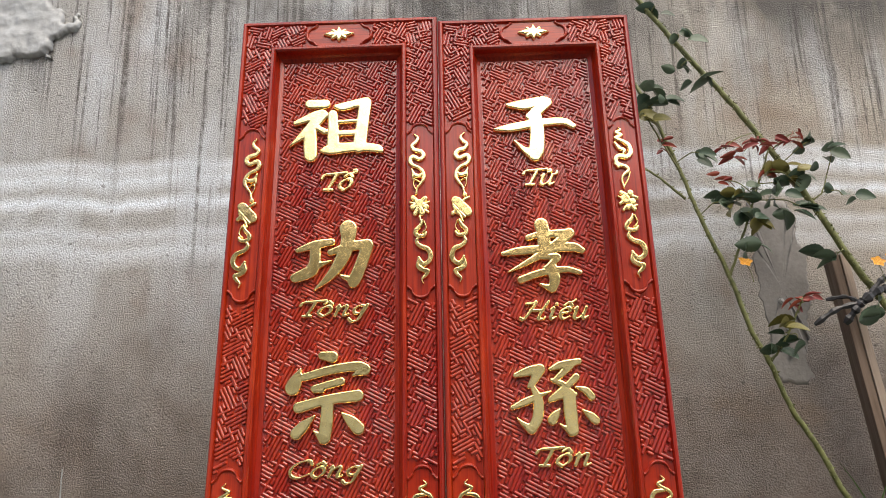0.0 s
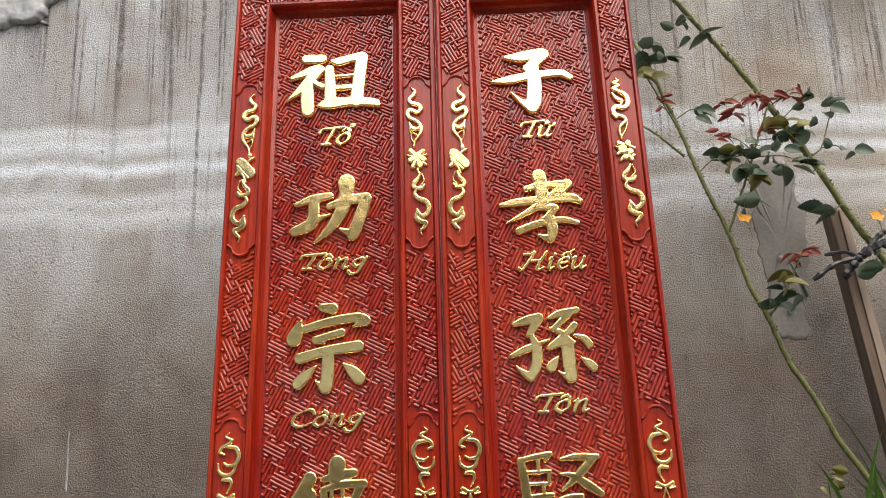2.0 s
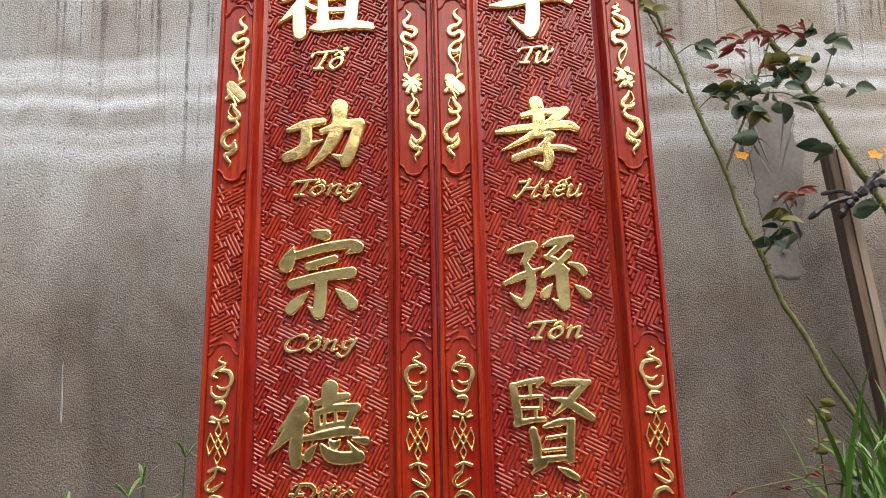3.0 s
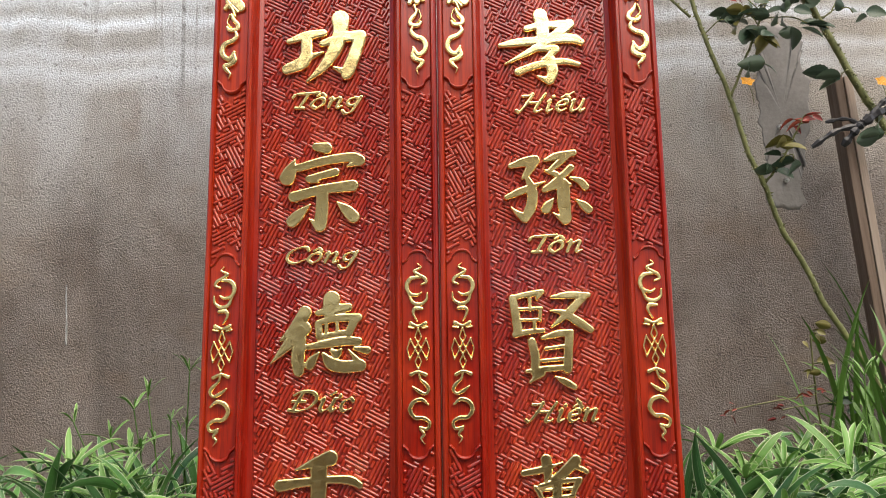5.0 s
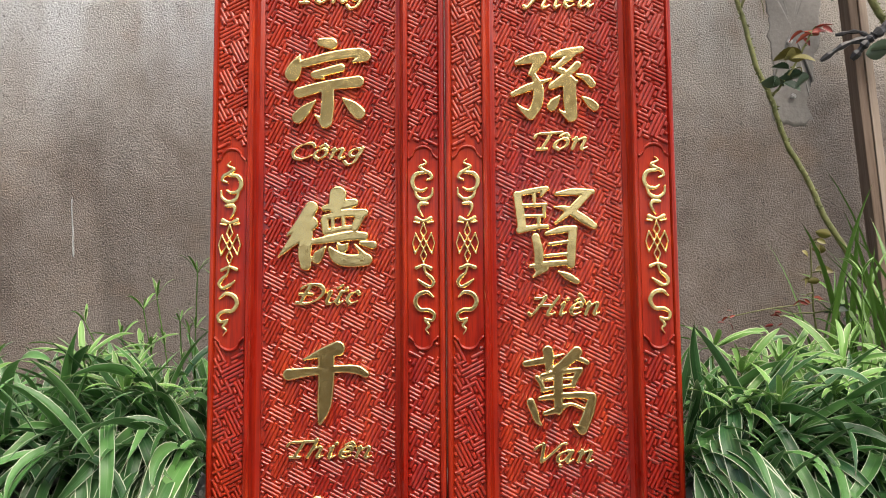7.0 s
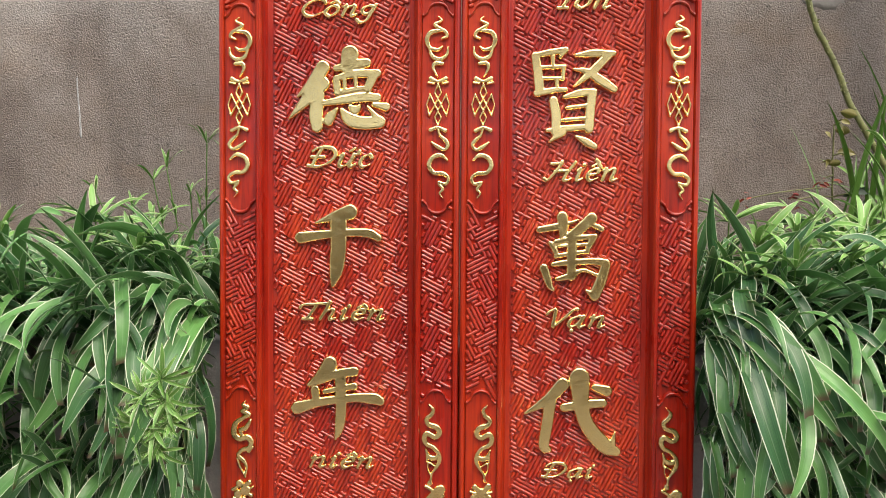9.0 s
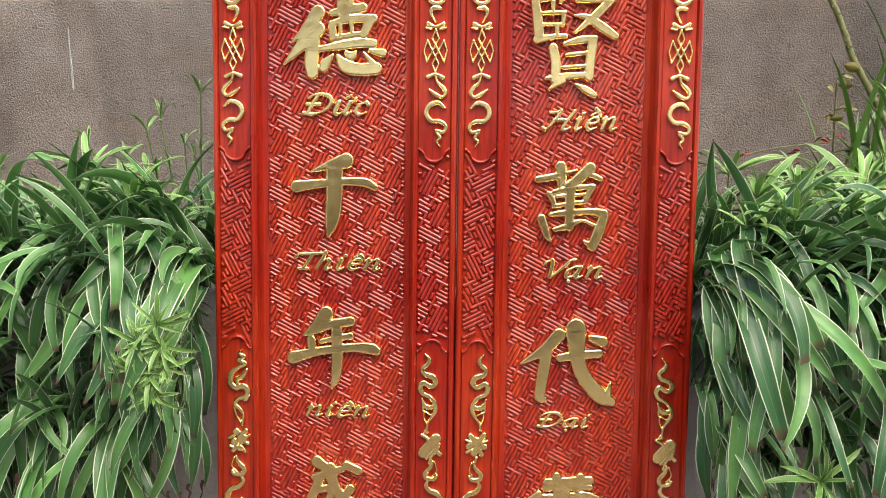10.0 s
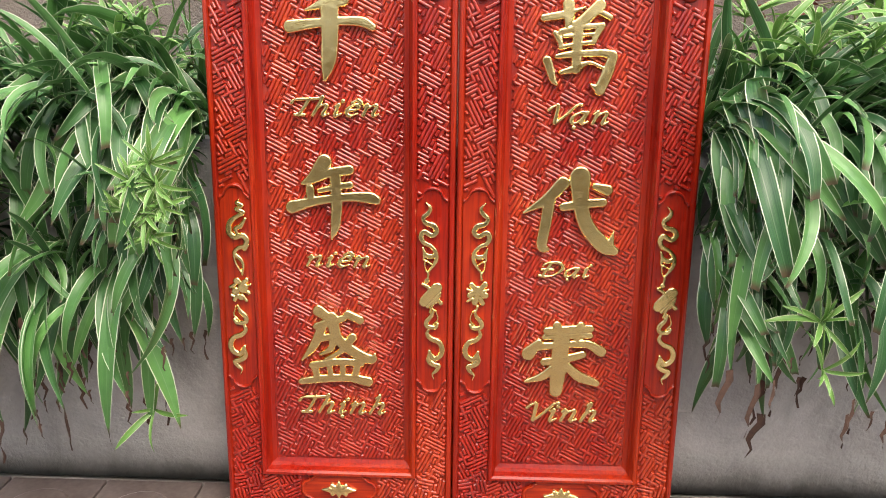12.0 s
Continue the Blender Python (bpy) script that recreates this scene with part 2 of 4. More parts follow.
def part(name, bm, material, parent=None, label="", m=None, smooth=False):
    me = bpy.data.meshes.new(name)
    if smooth:
        for f in bm.faces:
            f.smooth = True
    bm.to_mesh(me)
    bm.free()
    return link(name, me, material, parent, label, m)


def mesh_of(name, verts, faces, smooth=False):
    me = bpy.data.meshes.new(name)
    me.from_pydata(verts, [], faces)
    if smooth:
        me.polygons.foreach_set("use_smooth", [True] * len(me.polygons))
    me.update()
    return me


def thing(name, m, label, category, group="", kind=""):
    ob = new(name)
    ob.empty_display_size = 0.1
    ob.matrix_basis = m
    return tagged(ob, label, category, group, kind)


def block(a, b, bevel=0.0):
    bm = bmesh.new()
    bmesh.ops.create_cube(bm, size=1)
    for v in bm.verts:
        v.co = Vector([(a[i] + b[i]) / 2 + v.co[i] * (b[i] - a[i]) for i in range(3)])
    if bevel:
        bmesh.ops.bevel(bm, geom=bm.edges[:], offset=bevel, segments=2, profile=0.6, affect="EDGES")
    return bm


def tube(points, radii, sides=8):
    """A tapered tube through the points, closed at its ends."""
    pts = [Vector(p) for p in points]
    verts, faces = [], []
    side = Vector((1, 0, 0))
    for i, p in enumerate(pts):
        d = (pts[min(i + 1, len(pts) - 1)] - pts[max(i - 1, 0)]).normalized()
        side = (side - d * side.dot(d))
        side = side.normalized() if side.length > 1e-4 else d.orthogonal().normalized()
        other = d.cross(side)
        for k in range(sides):
            a = 2 * math.pi * k / sides
            verts.append(p + (side * math.cos(a) + other * math.sin(a)) * radii[i])
    for i in range(len(pts) - 1):
        for k in range(sides):
            l = (k + 1) % sides
            faces.append((i * sides + k, i * sides + l, (i + 1) * sides + l, (i + 1) * sides + k))
    faces += [tuple(range(sides))[::-1], tuple(range((len(pts) - 1) * sides, len(pts) * sides))]
    return verts, faces


def spline(points, steps=6):
    """Catmull-Rom through the points."""
    p = [np.array(q, float) for q in points]
    p = [2 * p[0] - p[1]] + p + [2 * p[-1] - p[-2]]
    out = []
    for i in range(1, len(p) - 2):
        for s in range(steps):
            t = s / steps
            out.append(0.5 * (2 * p[i] + (p[i + 1] - p[i - 1]) * t + (2 * p[i - 1] - 5 * p[i] + 4 * p[i + 1] - p[i + 2]) * t * t + (3 * p[i] - p[i - 1] - 3 * p[i + 1] + p[i + 2]) * t ** 3))
    return out + [p[-2]]


# ---- carved relief drawn with brush strokes ----
def strokes_of(text, bold=1.0):
    """Strokes 'x,y,w x,y,w; ...' as arrays of splined points with half widths."""
    out = []
    for s in text.split(";"):
        straight, s = s.startswith("!"), s.lstrip("!")
        q = [tuple(k * f for k, f in zip(map(float, a.split(",")), (1, 1, bold))) for a in s.split()]
        if len(q) == 1:
            q = q * 2
        out.append(np.array(spline(q, 5)) if len(q) > 2 and not straight else np.array(q))
    return out


def inside(strokes, X, Y):
    """How deep each place lies inside the union of the strokes."""
    best = np.full(X.shape, -1e9)
    for s in strokes:
        for (x0, y0, w0), (x1, y1, w1) in zip(s[:-1], s[1:]):
            dx, dy = x1 - x0, y1 - y0
            l = dx * dx + dy * dy
            t = np.clip(((X - x0) * dx + (Y - y0) * dy) / l, 0, 1) if l > 1e-9 else np.zeros(X.shape)
            best = np.maximum(best, w0 + (w1 - w0) * t - np.hypot(X - x0 - t * dx, Y - y0 - t * dy))
    return best


def relief(name, strokes, box, cell, edge, height, round_over, flip=False, ragged=0.0):
    """A raised, pillowed relief of the strokes fitted to box = (x0, x1, z0, z1); its back lies at y = 0."""
    lo = np.min([np.min(s[:, :2] - s[:, 2:], axis=0) for s in strokes], axis=0)
    hi = np.max([np.max(s[:, :2] + s[:, 2:], axis=0) for s in strokes], axis=0)
    kx, kz = (box[1] - box[0]) / (hi[0] - lo[0]), (box[3] - box[2]) / (hi[1] - lo[1])
    kw = math.sqrt(kx * kz)
    fitted = []
    for s in strokes:
        x = (s[:, 0] - lo[0]) * kx
        x = (box[1] - x) if flip else (box[0] + x)
        fitted.append(np.stack([x, box[3] - (s[:, 1] - lo[1]) * kz, s[:, 2] * kw], axis=1))
    xs, zs = np.arange(box[0] - 3 * cell, box[1] + 3 * cell, cell), np.arange(box[2] - 3 * cell, box[3] + 3 * cell, cell)
    X, Z = np.meshgrid(xs, zs)
    D = inside(fitted, X, Z)
    if ragged:
        wild = np.array([noise.fractal((x * 9, 0.0, z * 9), 0.9, 2.1, 5) for x, z in zip(X.ravel(), Z.ravel())]).reshape(X.shape)
        D = D + ragged * wild
    gz, gx = np.gradient(D, cell)
    g = np.maximum(np.hypot(gx, gz), 0.3)
    mid = (D[:-1, :-1] + D[1:, :-1] + D[:-1, 1:] + D[1:, 1:]) / 4
    keep = mid > -0.1 * cell
    touch = np.zeros(D.shape, int)
    for a, b in ((0, 0), (0, 1), (1, 0), (1, 1)):
        touch[a:a + keep.shape[0], b:b + keep.shape[1]] += keep
    rim = (touch > 0) & (touch < 4)
    move = np.where(rim, np.clip(D, -1.2 * cell, 1.2 * cell), 0)
    X, Z = X - move * gx / g ** 2, Z - move * gz / g ** 2
    up = np.clip(np.where(rim, 0, D) / round_over, 0, 1)
    H = edge + (height - edge) * np.sqrt(up * (2 - up))
    if ragged:
        H = H * (1 + 0.55 * np.roll(wild, 7, axis=1))
    index = np.full(D.shape, -1)
    index[touch > 0] = np.arange((touch > 0).sum())
    sel = touch > 0
    verts = [(x, -h, z) for x, h, z in zip(X[sel], H[sel], Z[sel])]
    r, c = np.nonzero(keep)
    faces = [tuple(map(int, f)) for f in zip(index[r, c], index[r, c + 1], index[r + 1, c + 1], index[r + 1, c])]
    count = {}
    for f in faces:
        for a, b in zip(f, f[1:] + f[:1]):
            count[(a, b)] = True
    base = {}
    for a, b in [e for e in count if (e[1], e[0]) not in count]:
        for k in (a, b):
            if k not in base:
                base[k] = len(verts)
                verts.append((verts[k][0], 0.0, verts[k][2]))
        faces.append((b, a, base[a], base[b]))
    me = mesh_of(name, verts, faces, True)
    return me


# ---- the place: paving, planter, garden wall, house behind ----
GROUND = 0.005
# mostly unseen ground, made pale to bounce light onto boards and leaves
tagged(part("ground", block((-40, -40, -0.2), (40, 40, GROUND - 0.012)), COURT), "cement courtyard ground under red pavers, made pale to bounce light", "ground", kind="structure")
WALL_POSE = pose(0, 0.917, 0, 0, 0, 1.4)


def garden_wall():
    """A long thick wall with a gently uneven face and a flat coping."""
    nx, nz = 160, 64
    verts, faces = [], []
    for j in range(nz + 1):
        for i in range(nx + 1):
            px, pz = -8 + 16 * i / nx, 3.3 * j / nz
            verts.append((px, -0.006 * noise.noise((px * 1.1, 0.3, pz * 1.7)) - 0.003 * noise.noise((px * 3.1, 4.0, pz * 6.0)), pz))
    for j in range(nz):
        for i in range(nx):
            k = j * (nx + 1) + i
            faces.append((k, k + 1, k + nx + 2, k + nx + 1))
    b = len(verts)
    verts += [(-8, 0.2, 0), (8, 0.2, 0), (8, 0.2, 3.3), (-8, 0.2, 3.3)]
    top = list(range(nz * (nx + 1), (nz + 1) * (nx + 1)))
    faces += [(b + 1, b, b + 3, b + 2), tuple(top) + (b + 2, b + 3)]
    faces += [(0, *[j * (nx + 1) for j in range(1, nz + 1)], b + 3, b)[::-1], (nx, *[j * (nx + 1) + nx for j in range(1, nz + 1)], b + 2, b + 1)]
    return mesh_of("wall_north", verts, faces, True)


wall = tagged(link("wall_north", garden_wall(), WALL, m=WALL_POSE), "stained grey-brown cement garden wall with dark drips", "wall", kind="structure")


def ragged_slab(name, outline, thick, material, parent, label, jitter, seed):
    """A thin irregular slab of plaster proud of the wall face; outline in wall x, z."""
    rng = random.Random(seed)
    line = []
    for (ax, az), (bx, bz) in zip(outline, outline[1:] + outline[:1]):
        n = max(2, int(math.hypot(bx - ax, bz - az) / 0.012))
        for i in range(n):
            px, pz = ax + (bx - ax) * i / n, az + (bz - az) * i / n
            line.append((px + 2 * jitter * noise.noise((px * 14, pz * 14, seed)) + rng.uniform(-jitter, jitter) * 0.5, pz + 2 * jitter * noise.noise((px * 14, pz * 14, seed + 9)) + rng.uniform(-jitter, jitter) * 0.5))
    cx, cz = sum(p[0] for p in line) / len(line), sum(p[1] for p in line) / len(line)
    verts, faces = [(cx, -thick, cz)], []
    rings = ((0.45, thick), (0.8, thick * 0.9), (0.95, thick), (1.0, thick * 0.6), (1.004, -0.01))
    n = len(line)
    for k, h in rings:
        for p in line:
            wob = 1 + 0.35 * noise.noise((p[0] * 21, p[1] * 21, k * 3)) if h > 0 else 1
            verts.append((cx + (p[0] - cx) * k, -h * wob, cz + (p[1] - cz) * k))
    for i in range(n):
        j = (i + 1) % n
        faces.append((0, 1 + i, 1 + j))
        for r in range(len(rings) - 1):
            faces.append((1 + r * n + i, 1 + (r + 1) * n + i, 1 + (r + 1) * n + j, 1 + r * n + j))
    me = mesh_of(name, verts, faces, True)
    bm = bmesh.new()
    bm.from_mesh(me)
    bmesh.ops.recalc_face_normals(bm, faces=bm.faces[:])
    bm.to_mesh(me)
    bm.free()
    return link(name, me, material, parent, label)


flake = strokes_of("-1.50,-2.76,0.17;-1.38,-2.72,0.11;-1.75,-2.85,0.30;-1.45,-2.95,0.19;-2.1,-2.9,0.36")
link("plaster_patch", relief("plaster_patch", flake, (-2.46, -1.215, 2.51, 3.26), 0.005, 0.008, 0.021, 0.02, False, 0.07), PLASTER, wall, "pale broken lime plaster patch")
ragged_slab("cement_patch", [(0.955, 1.47), (1.075, 1.48), (1.085, 1.66), (1.10, 1.84), (1.06, 2.02), (0.94, 2.03), (0.945, 1.75)], 0.001, PATCH, wall, "smooth grey cement patch", 0.012, 5)

ragged_slab("lime_run", [(-1.114, 1.10), (-1.110, 1.10), (-1.111, 1.39), (-1.114, 1.41)], 0.0008, PLASTER, wall, "thin pale vertical lime run", 0.0015, 8)
ragged_slab("lime_run", [(-1.46, 1.13), (-1.45, 1.12), (-1.40, 0.98), (-1.408, 0.98)], 0.0008, PLASTER, wall, "thin pale slanting lime run", 0.002, 9)
# wall plugs with screws
bm = bmesh.new()
bmesh.ops.create_cone(bm, segments=14, radius1=0.0085, radius2=0.0075, depth=0.006, cap_ends=True, matrix=pose(0, 0, 0, 90, 0, 0))
bmesh.ops.create_cone(bm, segments=10, radius1=0.0038, radius2=0.0030, depth=0.012, cap_ends=True, matrix=pose(0, -0.002, 0, 90, 0, 0))
screw = tagged(part("wall_screw", bm, ZINC, m=pose(1.0, 0.930, 1.71)), "small pale screw in a plug set into the wall", "screw", "wall screws")
for px, pz in ((1.012, 1.63), (1.01, 1.55), (1.17, 1.97)):
    copy_thing(screw, pose(px, 0.938 if px > 1.1 else 0.930, pz))

# planter: front wall, soil
planter = thing("planter", pose(0, 0.0, GROUND), "long grey cement planter along the garden wall", "planter", kind="structure")
PLANTER_TOP = 0.70
bm = bmesh.new()
nx, nz = 90, 14
grid = [[bm.verts.new((-6 + 12 * i / nx, 0.078 + 0.004 * noise.noise((i * 0.5, 0, j * 0.7)), (PLANTER_TOP - GROUND) * j / nz)) for i in range(nx + 1)] for j in range(nz + 1)]
back = [[bm.verts.new((-6 + 12 * i / nx, 0.17, z)) for i in range(nx + 1)] for z in (PLANTER_TOP - GROUND, 0.0)]
rows = grid + back
for a, b in zip(rows, rows[1:] + rows[:1]):
    for i in range(nx):
        bm.faces.new((a[i], a[i + 1], b[i + 1], b[i]))
bm.faces.new([r[0] for r in rows][::-1]), bm.faces.new([r[-1] for r in rows])
part("front_wall", bm, PLANTER, planter, smooth=True)
bm = bmesh.new()
bmesh.ops.create_grid(bm, x_segments=120, y_segments=10, size=1)
for v in bm.verts:
    v.co = Vector((v.co.x * 6, 0.52 + v.co.y * 0.36, PLANTER_TOP - 0.06 + 0.03 * noise.noise((v.co.x * 60, v.co.y * 4, 0))))
part("soil", bm, SOIL, planter, "dark damp soil", smooth=True)

# unseen house front with a doorway, added behind the viewer for the gilding to reflect
house = thing("house", pose(0, -4.4, 0), "unseen ochre house front with a dark opening, added for the gilding to reflect", "house", kind="structure")
for a, b in (((-9, -0.2, 0), (-2.6, 0.1, 3.9)), ((2.4, -0.2, 0), (9, 0.1, 3.9)), ((-2.6, -0.2, 2.5), (2.4, 0.1, 3.9)), ((-2.6, -2.5, 0), (2.4, -2.4, 2.5)), ((-9, -3.2, 3.9), (9, 0.5, 4.05))):
    part("house_wall" if b[2] < 4 else "roof_slab", block(a, b, 0.01), FACADE, house)


# ---- writing: brush characters and pen letters ----
CHARACTERS = {
    "祖": "178,78,22 262,80,22;108,178,12 200,145,22 245,137,26;243,140,26 180,215,24 85,297,5;187,210,26 190,300,30 194,352,28;222,204,12 262,226,15;300,138,22 305,200,24 308,300,28;"
          "314,95,10 350,98,20 420,82,20 470,78,26;470,84,28 457,180,28 442,310,30;335,178,9 430,174,9;330,238,14 425,236,14;248,328,8 300,320,25 420,312,22 530,322,20 555,335,12",
    "功": "110,835,12 200,805,22 290,790,18;205,812,26 205,900,28 190,950,30;105,990,24 180,958,30 220,925,18 290,898,5;285,850,16 380,820,24 480,808,26;480,815,28 445,930,30 415,1010,30 402,1036,16;"
          "410,1015,22 345,985,8;375,715,42 375,780,34 350,880,32 290,980,22 210,1058,6",
    "宗": "235,360,20 290,368,28;125,425,5 100,490,30 85,525,36;145,472,20 280,437,22 420,420,24 465,438,28;455,448,20 400,467,6;200,532,18 340,497,20;205,538,16 245,545,10;120,627,26 270,590,24 430,572,28;"
          "272,610,28 270,700,30 262,780,30;255,785,25 205,745,5;208,668,5 150,722,26 115,757,28;350,660,7 400,702,26 435,737,30",
    "德": "520,302,28 480,370,26 410,435,6;518,378,30 450,450,24 370,540,5;500,430,26 490,520,28 495,578,24;640,242,36 630,300,28;578,306,13 650,290,20 715,280,18;578,352,12 660,332,17 760,330,18;"
          "580,360,16 585,410,16;745,340,20 718,400,18;617,350,9 617,405,9;664,345,9 667,400,9;582,422,12 650,407,12 715,397,12;530,467,13 620,452,18 700,440,20 760,442,18;"
          "585,492,5 555,530,20 545,552,20;605,500,10 640,545,26 700,560,26 770,555,26;770,550,18 718,482,5;642,485,10 665,500,18 685,477,5;745,475,10 800,485,18",
    "千": "170,135,6 270,100,24 350,77,36;90,215,28 200,200,22 350,186,19 450,190,22 500,215,18;290,130,40 290,250,38 280,380,34 260,470,12",
    "年": "365,45,20 335,85,16 300,106,6;335,97,8 380,76,12 440,66,13;350,126,7 395,116,8 440,109,10;320,120,12 325,160,11;265,175,17 340,156,12 440,143,12 500,145,15 520,152,12;398,90,15 400,170,15 395,230,13 383,265,4",
    "盛": "347,482,15 375,500,12;340,526,10 390,511,11 420,501,9;432,490,11 468,506,11;358,522,12 332,580,12 295,625,4;385,500,15 402,560,14 450,600,14 500,620,12 510,604,4;352,562,9 386,557,10 380,590,9 348,608,4;"
          "445,557,12 410,598,8 362,622,4;325,641,10 400,629,10 470,631,10;332,642,10 340,680,9;375,640,8 380,675,8;415,636,8 415,675,8;460,633,10 450,672,9;290,690,9 350,681,11 430,676,11 490,686,13",
    "子": "110,85,11 200,85,26 290,67,22 320,72,20;318,80,22 250,130,24 215,150,16;247,150,32 255,230,32 245,320,34 235,350,30;235,350,28 180,320,14 130,272,5;35,212,8 120,205,20 250,186,20 390,180,18 445,205,15",
    "孝": "290,707,34 300,760,32 300,830,30;215,775,15 290,760,18 440,757,22;438,757,26 360,820,24 240,890,17 100,958,5;75,860,11 170,846,20 330,836,20 450,832,23 500,852,16;275,882,12 360,882,18;"
          "365,887,20 320,930,15 295,940,9;332,940,26 345,1000,26 330,1045,22;325,1050,20 265,1025,6;165,1000,18 270,966,18 400,950,16 480,968,12",
    "孫": "145,450,13 220,430,24 285,417,25;285,422,25 240,490,20 215,515,10;240,520,15 265,590,25 255,680,27 220,740,25;215,740,23 170,705,12 145,678,5;120,625,13 200,592,20 270,565,14 335,540,5;340,420,10 400,400,20 500,382,18;"
          "470,390,19 400,450,17 360,480,12;345,480,10 400,502,17;480,467,20 420,520,18 335,583,16;330,590,12 420,562,15 470,560,12;475,520,7 530,542,19 558,575,20;435,560,32 437,680,32 445,750,27;435,760,20 375,715,5;"
          "380,635,5 350,672,22 335,695,24;505,645,7 545,677,21 570,700,22",
    "賢": "192,115,20 205,200,22 215,290,23;182,112,12 260,96,15 345,82,14;340,86,14 318,118,9;220,171,10 340,166,10;220,226,9 330,226,9;200,302,17 280,287,14 345,282,12;335,167,10 330,230,10;280,115,11 282,175,9;302,226,10 302,285,10;"
          "395,110,9 480,101,18 585,102,14;560,110,19 480,190,20 390,265,7;385,180,5 450,192,16 530,242,22 590,282,17;285,340,21 300,420,23 295,500,20;340,320,10 420,301,18 490,292,14;480,300,21 470,400,22 465,480,22;"
          "355,376,10 460,362,10;340,437,10 460,427,10;255,490,10 340,481,16 460,471,14;330,500,20 270,545,8;400,520,7 450,546,18 495,572,15",
    "萬": "90,150,17 200,131,19;205,130,15 300,95,4;212,82,28 218,140,24 206,190,9;370,87,28 300,150,25 250,180,17;340,112,11 400,131,14 425,145,14;150,222,13 175,260,15 185,290,11;180,216,14 260,197,15 390,182,13;385,187,17 360,230,16 347,265,14;"
          "268,190,24 265,300,24 265,400,22;195,237,9 350,226,9;180,291,12 260,277,11 350,264,11;165,336,12 240,326,16 380,317,17 450,327,21;450,337,23 425,420,27 392,500,27;390,505,22 345,475,7;115,357,22 135,410,20 150,455,16 170,475,8;"
          "190,415,12 260,396,17 330,366,10 400,390,9",
    "代": "355,105,17 310,150,14 245,188,4;320,150,15 310,220,15 302,280,14 318,290,7;360,170,11 420,161,12 475,156,11;405,87,26 410,160,20 430,220,19 480,275,20 515,292,12;500,285,13 510,238,3;450,112,9 485,122,14",
    "榮": "310,546,10 400,540,12 440,536,10;340,530,12 350,562,11;410,530,12 400,560,11;288,580,10 258,612,18;275,592,12 350,586,9 430,581,11 475,602,14;305,563,8 440,556,8;305,636,10 370,626,11 420,612,10;355,570,21 350,650,21 345,720,17;"
          "340,650,12 300,680,11 250,695,4;370,640,10 410,675,14 465,695,10",
}
# letters: pen lines and advance; small letters 50 high, capitals 80
LETTERS = {
    "o": ("18,0 4,14 6,36 20,50 34,42 36,20 24,2 16,0", 45), "n": ("0,44 9,50 8,2;10,34 24,50 34,44 32,8 38,1 47,9", 51),
    "u": ("0,43 8,50 6,12 14,0 28,10 34,26;36,50 34,8 40,0 48,9", 52), "i": ("1,43 9,50 8,8 14,0 23,9;14,67 16,68", 28),
    "e": ("7,24 30,32 28,48 16,50 5,34 6,12 18,0 35,11", 40), "c": ("31,40 22,50 8,38 5,16 16,0 33,9", 38),
    "g": ("34,44 20,50 6,38 6,20 16,10 30,20 38,52 33,10 26,-24 10,-30 0,-18", 46), "h": ("5,77 14,82 7,2;9,34 24,50 34,42 31,8 37,1 46,9", 52),
    "a": ("34,46 20,50 5,32 6,8 16,2 28,16 37,49 33,8 39,0 48,9", 52), "T": ("0,56 6,72 30,75 72,80;42,76 38,40 32,4;20,2 46,2", 58),
    "C": ("62,64 54,78 36,80 12,60 6,30 18,6 40,0 64,18", 66), "H": ("-2,6 8,0 20,30 32,79 18,73 2,72;70,80 59,40 54,4 66,1 74,9;20,40 62,42", 80),
    "D": ("25,77 19,40 15,3;2,64 18,80 50,77 67,50 56,16 30,0 4,4;4,40 38,40", 76), "V": ("-2,58 6,74 18,78 25,30 30,2 50,40 66,80 78,84", 62),
}
MARKS = {"^": "8,61 21,73 33,60", "'": "29,74 41,87", "`": "14,88 25,77", "?": "29,76 39,80 37,89 29,88", "~": "18,62 26,66 24,75 16,73", "+": "36,50 47,54 48,64", ".": "18,-17 20,-18", "/": "22,64 33,78"}
# spelling: a letter, then its marks
WORDS = {"Tổ": "T o^?", "Tông": "T o^ n g", "Công": "C o^ n g", "Đức": "D u+/ c", "Thiên": "T h i e^ n", "niên": "n i e^ n", "Thịnh": "T h i. n h",
         "Tử": "T u+~", "Hiếu": "H i e^' u", "Tôn": "T o^ n", "Hiền": "H i e^` n", "Vạn": "V a. n", "Đại": "D a. i", "Vinh": "V i n h"}


def pen_word(spelling):
    """Slanting broad-pen strokes of a word."""
    out, x = [], 0.0
    for glyph in spelling.split():
        lines, advance = LETTERS[glyph[0]]
        for line in lines.split(";") + [MARKS[m] for m in glyph[1:]]:
            q = [tuple(map(float, a.split(","))) for a in line.split()]
            q = np.array(spline(q, 5)) if len(q) > 2 else np.array(q)
            d = np.gradient(q, axis=0)
            w = 3.7 + 4.6 * np.abs(np.sin(np.arctan2(d[:, 1], d[:, 0]) - radians(35)))
            if len(q) == 2 and np.hypot(*(q[1] - q[0])) < 3:
                w = w * 0 + 7.5
            out.append(np.stack([x + q[:, 0] + 0.24 * q[:, 1], -q[:, 1], w], axis=1))
        x += advance + 3
    return out


